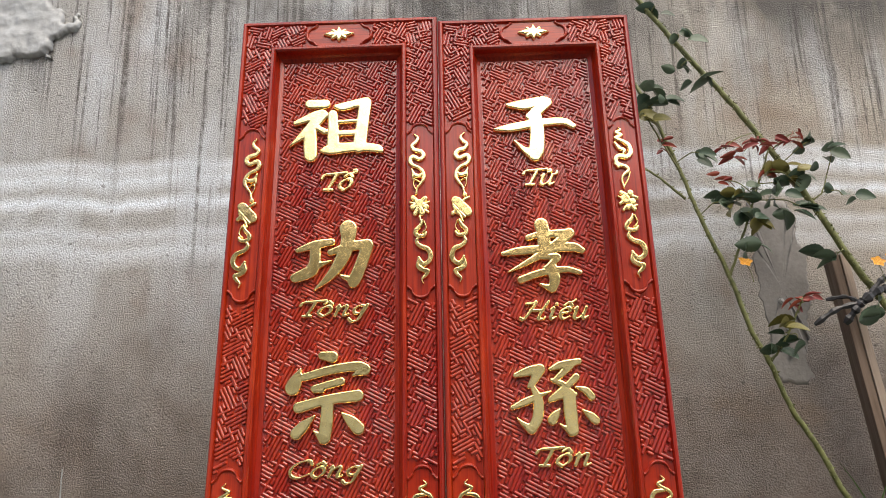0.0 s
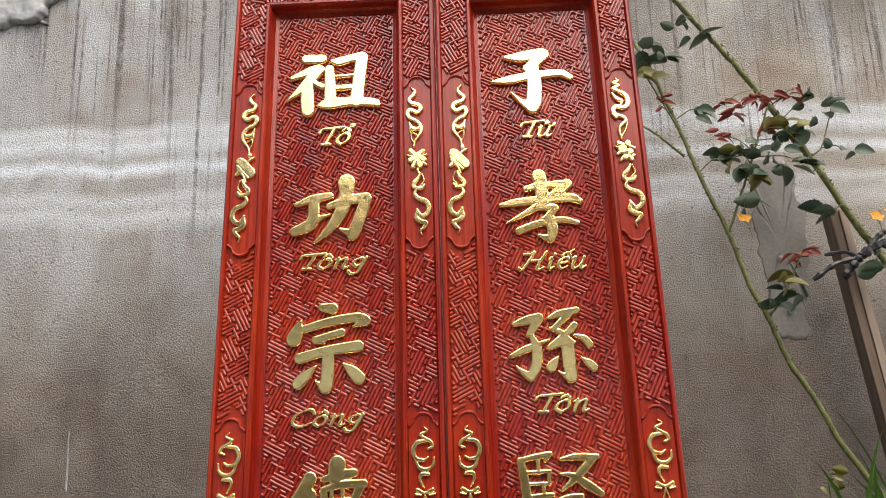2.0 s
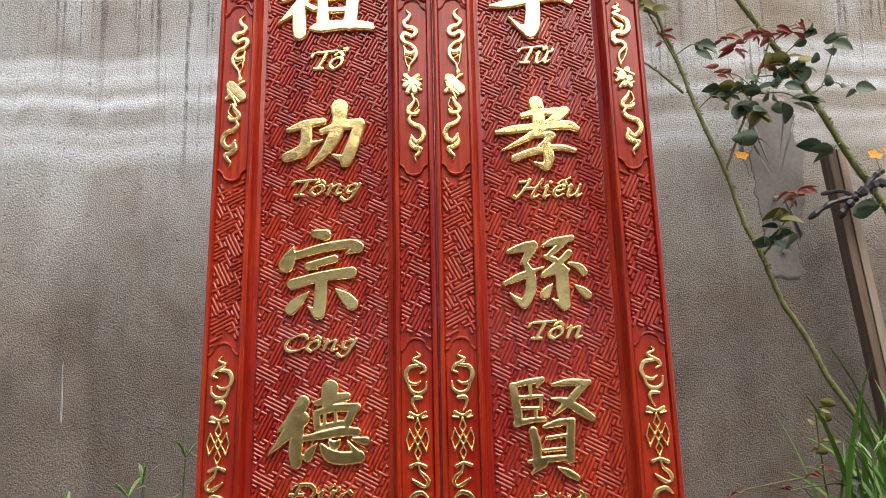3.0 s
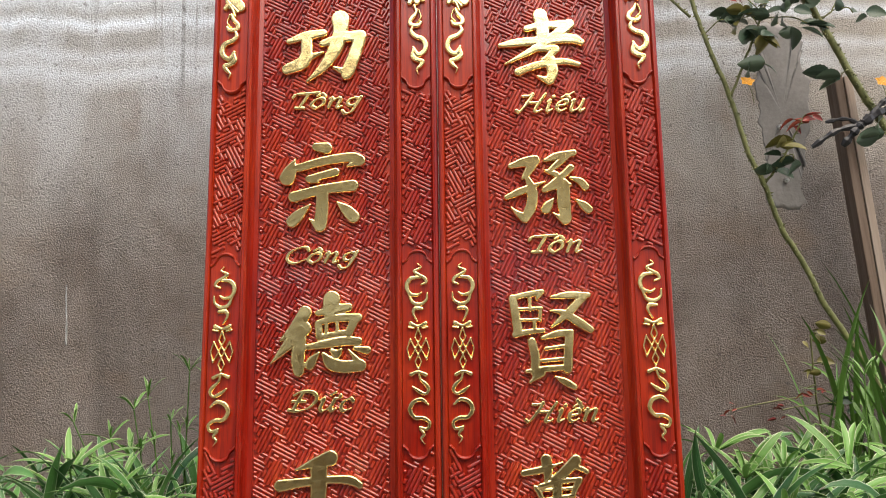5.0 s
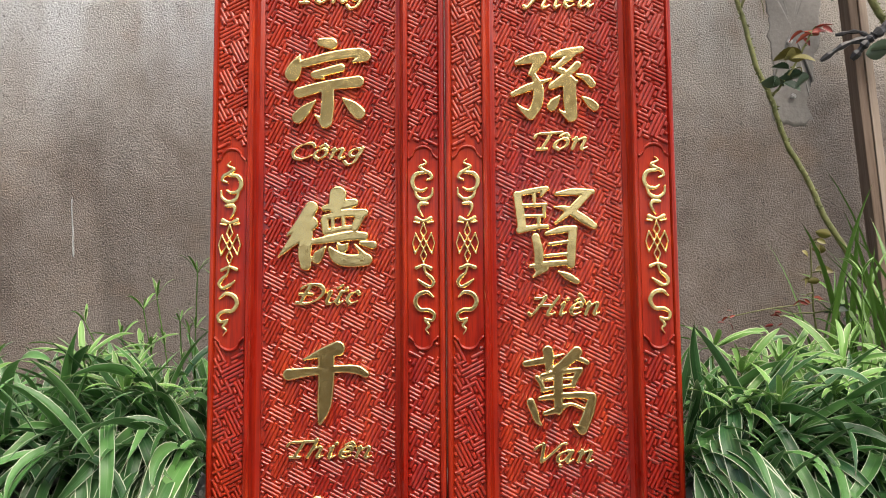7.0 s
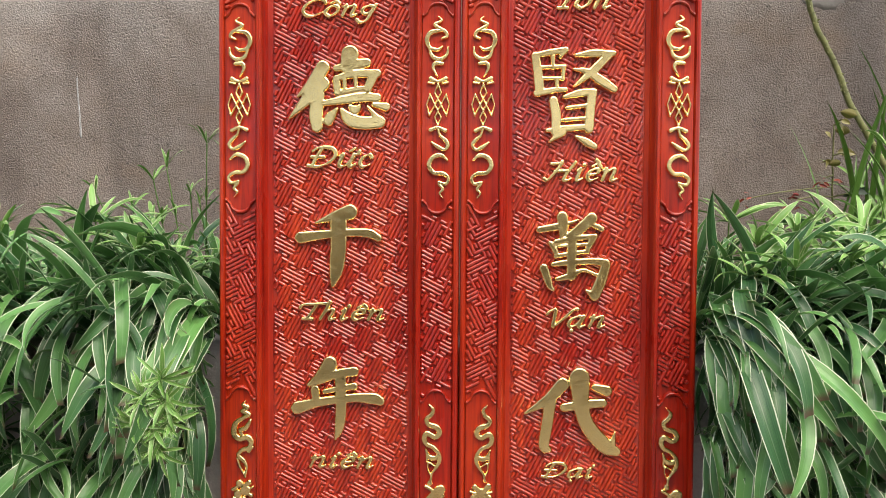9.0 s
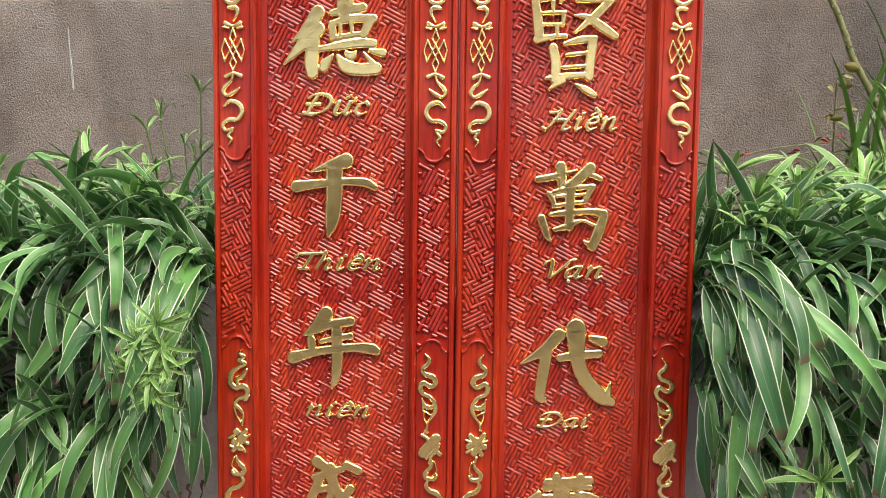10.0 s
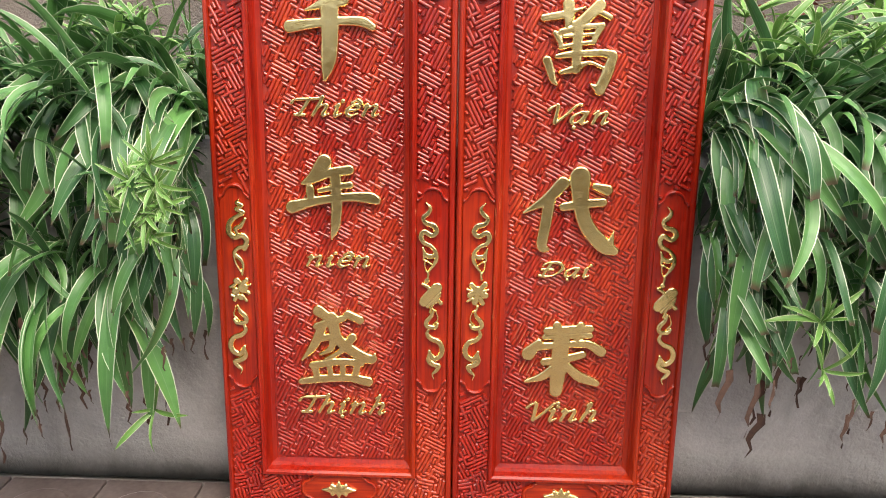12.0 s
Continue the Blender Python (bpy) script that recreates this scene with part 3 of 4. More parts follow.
# ribbons: a long curling line above and below the emblem, with loose ends and a ring
RIBBON_TOP = ("396,10,1.6 384,22,3.6 390,34,4.4 403,44,4.2 396,56,4.6 374,62,5.0 366,74,5.0 378,84,4.6 400,76,4.8 409,86,5.0 402,100,4.4 382,108,3.8 368,122,4.2 366,138,4.2 374,152,3.4 386,166,2.6 390,182,3.0;"
              "404,112,2.2 396,128,4.4 380,132,4.6 370,126,3.0;400,128,3.4 402,140,2.0;378,150,1.6 396,142,2.2 398,156,1.8 390,172,1.8")
RIBBON_LOW = ("372,256,2.2 378,270,4.0 392,284,4.6 390,296,4.4 368,298,4.0 360,290,3.0;384,300,2.4 390,314,4.2 378,326,4.8 356,334,5.0 347,350,5.2 352,366,5.0 368,374,4.8 378,366,4.2 384,356,3.4;"
              "384,360,3.0 386,378,4.8 372,388,5.0 356,392,4.4 364,404,4.0 374,412,2.6 370,424,1.4;366,258,1.6 360,278,2.0 372,290,1.8")
BOOKS = ";362,204,8.5 400,238,8.5;354,216,3.2 390,250,3.2;372,198,3.0 408,230,3.0;356,224,3.4 372,240,3.0 384,262,2.4;352,240,4.4 364,228,3.4;404,196,3.2 388,204,3.4 380,220,3.0 366,240,2.6;392,188,5.0;352,206,2.4 360,196,3.0"
FLOWER = ";380,210,9.0;362,196,5.2 374,204,5.0;400,194,5.6 388,204,4.8;358,220,5.6 372,214,4.8;402,220,5.8 388,214,4.8;372,236,6.0 378,222,4.8;394,238,5.0 386,224,4.4;350,206,2.6 362,210,3.0;410,206,2.4 398,210,3.0;380,246,3.2 376,258,2.4;352,234,3.0 364,228,3.0"
GOURD = ";372,198,6.4;388,214,9.0;368,222,7.0;398,196,4.6 386,202,4.0;354,212,3.4 366,206,3.4;404,226,3.4 394,220,3.2;382,236,6.0;364,242,4.4 374,232,3.6;396,244,3.2 388,234,3.0;356,232,3.0 366,236,2.6;408,206,2.2 396,212,2.4"
TWIST_TOP = ("388,10,1.6 382,18,3.4 396,24,3.4 380,32,3.8 398,40,4.0 382,48,4.0 362,62,5.0 358,84,5.2 372,96,5.0 392,92,5.0 404,102,5.0 398,116,4.4 378,122,4.0 370,134,4.0 384,146,3.6 392,160,2.8 388,182,2.6;"
             "402,54,3.0 390,70,4.4 376,76,4.0 380,88,3.0;398,122,4.4 408,114,2.4;366,140,2.0 374,160,2.2 386,178,2.0")
ORNAMENTS = {
    "books": RIBBON_TOP + BOOKS + ";" + RIBBON_LOW,
    "flower": RIBBON_TOP + FLOWER + ";" + RIBBON_LOW,
    "knot": "1003,92,1.2 997,99,2.0 1010,106,2.6 1000,113,2.8 990,119,3.0 987,127,2.6 996,131,2.0;1000,117,2.6 1017,120,3.4 1024,133,3.6 1019,147,3.2 1005,151,2.6 996,146,1.8;1020,150,2.0 1013,164,3.2 999,168,3.2 987,160,2.6 985,147,1.8;"
            "995,176,2.6 1009,176,3.2 1012,185,2.6 1004,199,1.6;989,203,3.4 1003,208,2.4 1017,203,3.4;985,210,2.0 995,212,1.8;1021,210,2.0 1011,212,1.8;"
            "!1003,212,1.6 997,228,1.6 1019,270,1.6;!1003,212,1.6 1009,228,1.6 987,270,1.6;!987,270,1.6 982,250,1.6 988,231,1.6 1009,273,1.6;!1019,270,1.6 1024,250,1.6 1018,231,1.6 997,273,1.6;!997,273,1.6 1003,288,1.6 1009,273,1.6;"
            "989,297,3.2 1003,291,2.4 1017,296,3.2;1003,292,1.8 999,305,2.4 989,314,3.2 984,323,3.0 990,331,2.6 1003,326,3.2 1014,318,2.0;985,350,2.0 997,341,3.2 1013,346,3.6 1019,360,3.6 1010,373,3.4 994,374,3.2 983,382,2.8 987,393,2.8 1001,390,2.4;"
            "1000,394,2.4 993,403,2.6 999,410,2.0 993,419,1.1",
    "gourd": TWIST_TOP + GOURD + ";" + RIBBON_LOW,
}
ROSETTE = "6,50,2 26,50,8;94,50,2 74,50,8;50,18,3 50,36,8;50,82,3 50,64,8;32,32,5 40,42,6;68,32,5 60,42,6;32,68,5 40,58,6;68,68,5 60,58,6;50,50,11;30,50,7 70,50,7"


# ---- the carved boards ----
BOARD_FOOT, RAIL = 0.022, 0.090
PITCH = 0.0068
# section of the frame from its outer edge inward: distance, height over the field
SECTION = [(0.0, -0.012), (0.0, 0.021), (0.002, 0.0265), (0.005, 0.0285), (0.009, 0.0285), (0.012, 0.0225), (0.066, 0.0225), (0.067, 0.0285), (0.069, 0.031), (0.0735, 0.031), (0.0765, 0.0265), (0.0785, 0.013), (0.082, 0.0055), (0.0895, 0.002), (0.090, -0.003), (0.090, -0.012)]


def frame_bar(x0, x1, z0, z1, side):
    """One mitred bar of the frame, as the section swept along a side of the rectangle."""
    verts, faces = [], []
    for u, h in SECTION:
        a, b, c, d = (x0 + u, z0 + u), (x0 + u, z1 - u), (x1 - u, z1 - u), (x1 - u, z0 + u)
        p, q = {"left": (a, b), "top": (b, c), "right": (c, d), "bottom": (d, a)}[side]
        verts += [(p[0], -h, p[1]), (q[0], -h, q[1])]
    n = len(SECTION)
    for i in range(n):
        j = (i + 1) % n
        faces.append((2 * i, 2 * i + 1, 2 * j + 1, 2 * j))
    faces += [tuple(range(0, 2 * n, 2)), tuple(range(1, 2 * n, 2))[::-1]]
    return mesh_of("frame_bar", verts, faces)


def clip_segment(p, q, box):
    """The piece of a segment inside the box, or None."""
    t0, t1 = 0.0, 1.0
    for k in (0, 1):
        d = q[k] - p[k]
        lo, hi = box[2 * k], box[2 * k + 1]
        if abs(d) < 1e-9:
            if not lo <= p[k] <= hi:
                return None
            continue
        a, b = sorted(((lo - p[k]) / d, (hi - p[k]) / d))
        t0, t1 = max(t0, a), min(t1, b)
    if t1 - t0 < 1e-6:
        return None
    return tuple(p[k] + (q[k] - p[k]) * t0 for k in (0, 1)), tuple(p[k] + (q[k] - p[k]) * t1 for k in (0, 1))


def fret_lines(box, turn):
    """Key-fret lines on a square lattice: hooked crosses of either hand by turns, tied by pairs of long ridges, with short stubs in the slots."""
    cell = 6.0
    upright = [((k, a), (k, b)) for k, a, b in ((2.0, -0.1, 6.1), (3.0, -0.25, 6.25), (4.0, -0.1, 6.1), (1.0, 1.0, 2.3), (1.0, 3.5, 5.0), (5.0, 1.0, 2.5), (5.0, 3.7, 5.0))]
    level = [((p[1], p[0]), (q[1], q[0])) for p, q in upright]
    cross = [((-2.0, 0.0), (2.0, 0.0)), ((0.0, -2.0), (0.0, 2.0))]
    c, s = math.cos(radians(turn)), math.sin(radians(turn))
    cx, cz = (box[0] + box[1]) / 2, (box[2] + box[3]) / 2
    reach = math.hypot(box[1] - box[0], box[3] - box[2]) / 2 / PITCH + 8
    n = int(reach / cell) + 1
    out = []
    for i in range(-n, n + 1):
        for j in range(-n, n + 1):
            ox, oz = i * cell, j * cell
            mx, mz = cx + (ox * c - oz * s) * PITCH, cz + (ox * s + oz * c) * PITCH
            if not (box[0] - 0.06 < mx < box[1] + 0.06 and box[2] - 0.06 < mz < box[3] + 0.06):
                continue
            for p, q in cross + (level if (i + j) % 2 else upright):
                pq = []
                for (u, v) in (p, q):
                    u, v = (u + ox) * PITCH, (v + oz) * PITCH
                    pq.append((cx + u * c - v * s, cz + u * s + v * c))
                got = clip_segment(*pq, box)
                if got and math.dist(*got) > 0.0025:
                    out.append(got)
    return out


def fretwork(name, box, turn, base, height, keep=None):
    """The rounded ridges of the fret as one carved mesh on a ground at height base, cut by hand and so not quite even."""
    verts, faces = [], []
    wild = random.Random(int(1000 * (box[0] + 3 * box[2])))
    for p, q in fret_lines(box, turn):
        if keep and not (keep(*p) and keep(*q)):
            continue
        d = np.array(q) - np.array(p)
        d /= np.linalg.norm(d)
        n = np.array((-d[1], d[0]))
        k = len(verts)
        tall, fat = height * wild.uniform(0.88, 1.08), wild.uniform(0.92, 1.08)
        section = ((-0.0030, -0.0005), (-0.0028, tall * 0.58), (-0.0020, tall * 0.85), (-0.0009, tall), (0.0009, tall), (0.0020, tall * 0.85), (0.0028, tall * 0.58), (0.0030, -0.0005))
        m = len(section)
        # rounded ends: a low outer station, then the full section
        for at, sink, sign in ((p, 1.0, -1), (p, 0.0, -1), (q, 0.0, 1), (q, 1.0, 1)):
            for side, h in section:
                along = sign * (0.0015 if sink else -0.0002)
                low = h if h < 0 else h * (0.45 if sink else 1.0)
                place = np.array(at) + d * along + n * side * fat * (0.9 if sink else 1.0)
                verts.append((place[0], -(base + low), place[1]))
        for r in range(3):
            faces += [(k + r * m + i, k + (r + 1) * m + i, k + (r + 1) * m + i + 1, k + r * m + i + 1) for i in range(m - 1)]
        faces += [tuple(range(k, k + m)), tuple(range(k + 3 * m, k + 4 * m))[::-1]]
    return mesh_of(name, verts, faces)


def arch(x, half):
    """Height of the bracket arch at x across a cartouche."""
    s = abs(x) / half
    return 0.006 + 0.015 * math.sqrt(max(0.0, 1 - (s / 0.66) ** 2)) if s < 0.66 else 0.006 * max(0.0, 1 - ((s - 0.66) / 0.22) ** 2)


def cartouche(name, cx, half, z0, z1):
    """A smooth sunk panel with bracket-arched ends and a raised rim along each end."""
    n = 24
    xs = [cx - half + 2 * half * i / n for i in range(n + 1)]
    low = [(x, z0 + 0.021 - arch(x - cx, half)) for x in xs]
    high = [(x, z1 - 0.021 + arch(x - cx, half)) for x in xs]
    verts, faces = [], []
    for line in (low, high):
        verts += [(x, -0.0252, z) for x, z in line]
    faces += [(i, i + 1, n + 2 + i, n + 1 + i) for i in range(n)]
    for line, sign in ((low, -1), (high, 1)):
        k = len(verts)
        for off, h in ((-0.0035, 0.0248), (-0.002, 0.0282), (0.0, 0.0298), (0.002, 0.0290), (0.0042, 0.0222)):
            verts += [(x, -h, z + sign * off) for x, z in line]
        m = n + 1
        for r in range(4):
            for i in range(n):
                f = (k + r * m + i, k + r * m + i + 1, k + (r + 1) * m + i + 1, k + (r + 1) * m + i)
                faces.append(f if sign > 0 else f[::-1])
    return mesh_of(name, verts, faces, True)


STILE_PANELS = ((1.612, 1.978), (0.946, 1.306), (0.264, 0.636))


def carved_board(x, width, top, text, label, fittings):
    """A long lacquered board: mitred frame, fret-carved field, gilt writing and ornaments."""
    ob = thing("carved_board", pose(x, 0, 0, -5, 0, 0), label, "wall board", "pair of couplet boards")
    h = width / 2
    for side, name in (("left", "stile"), ("top", "rail"), ("right", "stile"), ("bottom", "rail")):
        link(name, frame_bar(-h, h, BOARD_FOOT, top, side), RED, ob)
    part("foot_strip", block((-h, -0.021, GROUND + 0.001), (h, 0.012, BOARD_FOOT - 0.0005), 0.001), RED, ob)
    f = h - RAIL
    z0, z1 = BOARD_FOOT + RAIL, top - RAIL
    part("field_panel", block((-f - 0.003, 0, z0 - 0.003), (f + 0.003, 0.011, z1 + 0.003)), RED_CARVED, ob, "fret-carved red field")
    tagged(link("field_fretwork", fretwork("field_fretwork", (-f + 0.003, f - 0.003, z0 + 0.004, z1 - 0.004), -27, 0.0, 0.0046), RED_CARVED, ob), kind="stuff")
    # frame: smooth panels with gilt ornaments, fret between them
    mid, half = 0.039, 0.0265
    for s in (-1, 1):
        stops = [BOARD_FOOT + 0.066] + [v for p in sorted(STILE_PANELS) for v in p] + [top - 0.066]
        cx = s * (h - mid)
        for a, b in zip(stops[0::2], stops[1::2]):
            def clear(px, pz, a=a, b=b, cx=cx):
                lo = a - 0.021 + arch(px - cx, half) + 0.005 if a > 0.2 else a
                hi = b + 0.021 - arch(px - cx, half) - 0.005 if b < 2.0 else b
                return lo <= pz <= hi
            box = (cx - half + 0.001, cx + half - 0.001, a - 0.02 if a > 0.2 else a, b + 0.02 if b < 2.0 else b)
            tagged(link("frame_fretwork", fretwork("frame_fretwork", box, -27 if s > 0 else -63, 0.0225, 0.0047, clear), RED_CARVED, ob), kind="stuff")
        for k, (a, b) in enumerate(STILE_PANELS):
            link("cartouche", cartouche("cartouche", cx, half, a, b), RED, ob)
            kind = fittings[(0 if s < 0 else 3) + k]
            wide = 0.0245 if kind != "knot" else 0.0235
            me = relief("ornament", strokes_of(ORNAMENTS[kind], 1.45 if kind == "knot" else 1.6), (cx - wide, cx + wide, a + 0.024, b - 0.022), 0.0007, 0.0022, 0.0068, 0.0028, s > 0)
            link("ornament", me, GOLD, ob, "gilt ribbon ornament", Matrix.Translation((0, -0.0250, 0)))
    for z, sign in ((top - mid, 1), (BOARD_FOOT + mid, -1)):
        for s in (-1, 1):
            box = (0.074, h - 0.066, z - 0.026, z + 0.026) if s > 0 else (-h + 0.066, -0.074, z - 0.026, z + 0.026)
            tagged(link("frame_fretwork", fretwork("frame_fretwork", box, -27 if s > 0 else -63, 0.0225, 0.0047), RED_CARVED, ob), kind="stuff")
            corner = (s * (h - 0.039) - 0.026, s * (h - 0.039) + 0.026, z - 0.026, z + 0.026)
            tagged(link("frame_fretwork", fretwork("frame_fretwork", corner, 13 if s * sign > 0 else -13, 0.0225, 0.0047), RED_CARVED, ob), kind="stuff")
        me = cartouche("cartouche", 0, 0.0262, -0.069, 0.069)
        link("cartouche", me, RED, ob, "", Matrix.Translation((0, 0, z)) @ pose(0, 0, 0, 0, 90, 0))
        me = relief("rosette", strokes_of(ROSETTE, 1.55), (-0.034, 0.034, z - 0.0185, z + 0.0185), 0.0008, 0.002, 0.007, 0.005)
        link("rosette", me, GOLD, ob, "gilt four-petal rosette", Matrix.Translation((0, -0.0250, 0)))
    for body, (a, b, c, d), kind in text:
        box = (a - x, b - x, c, d)
        if kind == "character":
            me = relief("character", strokes_of(CHARACTERS[body], 1.18), box, 0.0013, 0.0088, 0.0118, 0.0032)
        else:
            me = relief("word", pen_word(WORDS[body]), box, 0.0008, 0.0065, 0.0088, 0.0022)
        link(kind, me, GOLD, ob, f"gilt raised {kind} {body}", Matrix.Translation((0, -0.001, 0)))
    return ob


LEFT_TEXT = [
    ("祖", (-0.304, -0.106, 1.907, 2.056), "character"), ("Tổ", (-0.237, -0.157, 1.841, 1.891), "word"), ("功", (-0.288, -0.124, 1.634, 1.778), "character"), ("Tông", (-0.269, -0.130, 1.570, 1.617), "word"),
    ("宗", (-0.287, -0.126, 1.346, 1.517), "character"), ("Công", (-0.275, -0.136, 1.277, 1.322), "word"), ("德", (-0.297, -0.114, 1.086, 1.239), "character"), ("Đức", (-0.266, -0.142, 1.024, 1.064), "word"),
    ("千", (-0.285, -0.128, 0.812, 0.961), "character"), ("Thiên", (-0.280, -0.123, 0.753, 0.790), "word"), ("年", (-0.292, -0.122, 0.539, 0.691), "character"), ("niên", (-0.261, -0.141, 0.488, 0.519), "word"),
    ("盛", (-0.280, -0.131, 0.263, 0.419), "character"), ("Thịnh", (-0.283, -0.115, 0.198, 0.247), "word")]
RIGHT_TEXT = [
    ("子", (0.120, 0.291, 1.893, 2.044), "character"), ("Tử", (0.172, 0.249, 1.840, 1.880), "word"), ("孝", (0.122, 0.288, 1.617, 1.772), "character"), ("Hiếu", (0.150, 0.285, 1.564, 1.606), "word"),
    ("孫", (0.126, 0.289, 1.351, 1.493), "character"), ("Tôn", (0.166, 0.268, 1.299, 1.336), "word"), ("賢", (0.129, 0.281, 1.057, 1.236), "character"), ("Hiền", (0.150, 0.283, 1.001, 1.043), "word"),
    ("萬", (0.141, 0.273, 0.794, 0.951), "character"), ("Vạn", (0.158, 0.266, 0.738, 0.782), "word"), ("代", (0.123, 0.295, 0.520, 0.677), "character"), ("Đại", (0.153, 0.253, 0.472, 0.508), "word"),
    ("榮", (0.131, 0.285, 0.252, 0.399), "character"), ("Vinh", (0.141, 0.276, 0.201, 0.244), "word")]
carved_board(-0.20375, 0.4225, 2.240, LEFT_TEXT, "red lacquered board with seven gilt characters leaning on the planter", ("books", "knot", "gourd", "flower", "knot", "books"))
carved_board(0.2133, 0.4085, 2.228, RIGHT_TEXT, "red lacquered matching couplet board leaning beside its twin", ("books", "knot", "flower", "gourd", "knot", "books"))


# ---- plants ----
def strap_leaf(length, width, rise, droop, twist=0.0, kink=0.0, n=12, early=0.0, blunt=0.97):
    """A strap leaf from the origin towards +x: it rises at an angle, bends over by its weight and tapers; V fold along the middle."""
    verts, faces, uvs = [], [], []
    p, angle = Vector((0, 0, 0)), radians(rise)
    step = length / n
    for i in range(n + 1):
        t = i / n
        w = width * (0.42 + 0.58 * min(1, t * 3.2)) * (1 - max(0, (t - 0.62) / 0.38) ** 1.7 * blunt) / 2
        nrm = Vector((-math.sin(angle), 0, math.cos(angle)))
        side = Vector((0, 1, 0))
        roll = twist * t
        s2 = side * math.cos(roll) + nrm * math.sin(roll)
        n2 = nrm * math.cos(roll) - side * math.sin(roll)
        sway = Vector((0, kink * t * t * length, 0))
        for u in (-1, -0.5, 0, 0.5, 1):
            verts.append(p + sway + s2 * (w * u) + n2 * (abs(u) * w * 0.38))
            uvs.append(((u + 1) / 2, t))
        p = p + Vector((math.cos(angle), 0, math.sin(angle))) * step
        angle -= radians(droop) * ((0.25 + 1.7 * t) * (1 - early) + (2.1 - 2.2 * t) * early) / n
        angle = max(angle, radians(-96))
    for i in range(n):
        for k in range(4):
            a = i * 5 + k
            faces.append((a, a + 1, a + 6, a + 5))
    me = mesh_of("leaf", verts, faces, True)
    layer = me.uv_layers.new(name="UVMap")
    for loop in me.loops:
        layer.data[loop.index].uv = uvs[loop.vertex_index]
    return me


def dry_tip(size, seed):
    """A shrivelled brown leaf end: a crumpled narrow strip."""
    rng = random.Random(seed)
    verts, faces = [], []
    y = 0.0
    for i in range(6):
        t = i / 5
        y += rng.uniform(-0.12, 0.12) * size
        w = size * 0.065 * (1 - t) + size * 0.015
        verts += [(y - w, rng.uniform(-0.05, 0.05) * size, -t * size), (y + w, rng.uniform(-0.05, 0.05) * size, -t * size)]
    for i in range(5):
        faces.append((2 * i, 2 * i + 1, 2 * i + 3, 2 * i + 2))
    return mesh_of("dry_tip", verts, faces, True)


rng = random.Random(11)
HANGING = [strap_leaf(l * 0.60, w * 1.22, r, d, tw, k * 2.0, 14, e * 0.75, (0.97, 0.45, 0.8)[int(l * 100) % 3]) for l, w, r, d, tw, k, e in (
    (0.52, 0.027, 40, 130, 0.3, 0.05, 0.8), (0.60, 0.029, 30, 118, -0.35, -0.06, 0.9), (0.44, 0.025, 55, 148, 0.5, 0.12, 0.6), (0.64, 0.028, 48, 138, -0.2, 0.10, 0.85), (0.50, 0.024, 25, 112, 0.6, -0.14, 0.7),
    (0.40, 0.022, 20, 100, -0.5, 0.2, 0.6), (0.68, 0.030, 42, 134, 0.25, -0.1, 0.95), (0.48, 0.021, 60, 155, -0.6, 0.15, 0.5), (0.56, 0.026, 10, 100, 0.4, 0.1, 1.0), (0.36, 0.023, 62, 150, 0.7, -0.2, 0.4))]
ARCHING = [strap_leaf(l * 0.66, w * 0.9, r, d, tw, k) for l, w, r, d, tw, k in (
    (0.38, 0.028, 70, 95, 0.4, 0.1), (0.44, 0.030, 62, 110, -0.5, -0.1), (0.34, 0.024, 78, 70, 0.5, 0.2), (0.40, 0.026, 58, 85, -0.3, 0.15), (0.46, 0.027, 74, 120, 0.7, -0.2), (0.30, 0.022, 50, 60, -0.6, 0.1),
    (0.42, 0.025, 64, 30, 0.3, 0.05), (0.36, 0.023, 46, 26, -0.3, -0.08), (0.40, 0.024, 76, 48, 0.4, 0.12), (0.34, 0.021, 56, 14, 0.2, 0.0))]
CLOSE = [strap_leaf(l, w, r, d, tw, k, 12, 0.9, b) for l, w, r, d, tw, k, b in (
    (0.34, 0.032, 15, 105, 0.5, 0.08, 0.97), (0.28, 0.028, 30, 122, -0.6, -0.10, 0.5), (0.40, 0.034, 0, 92, 0.3, 0.05, 0.97), (0.24, 0.030, 35, 128, 0.8, 0.15, 0.8), (0.32, 0.026, -15, 76, -0.4, -0.06, 0.97))]
for me in HANGING + ARCHING + CLOSE:
    me.materials.append(LEAF)
YOUNG = [strap_leaf(l, w, r, d, tw, k, 8) for l, w, r, d, tw, k in ((0.135, 0.016, 42, 50, 0.4, 0.15), (0.11, 0.014, 58, 40, -0.4, -0.15), (0.15, 0.015, 28, 60, 0.5, 0.1), (0.085, 0.012, 70, 35, 0.2, 0.2))]
for me in YOUNG:
    me.materials.append(LEAF_YOUNG)
TIPS = [dry_tip(s, i) for i, s in enumerate((0.035, 0.06, 0.028, 0.09, 0.045))]


def end_of(ob):
    """World place and matrix of a leaf's tip."""
    v = ob.data.vertices[len(ob.data.vertices) - 3].co
    return ob.matrix_basis @ v


def leaf_clear(m, me, x0):
    """Whether a leaf keeps out of the boards and above the paving."""
    for k in range(2, len(me.vertices), 5):
        v = m @ me.vertices[k].co
        if abs(x0 + v.x) < 0.424 and v.y < 0.16 + 0.0875 * v.z:
            return False
    return True


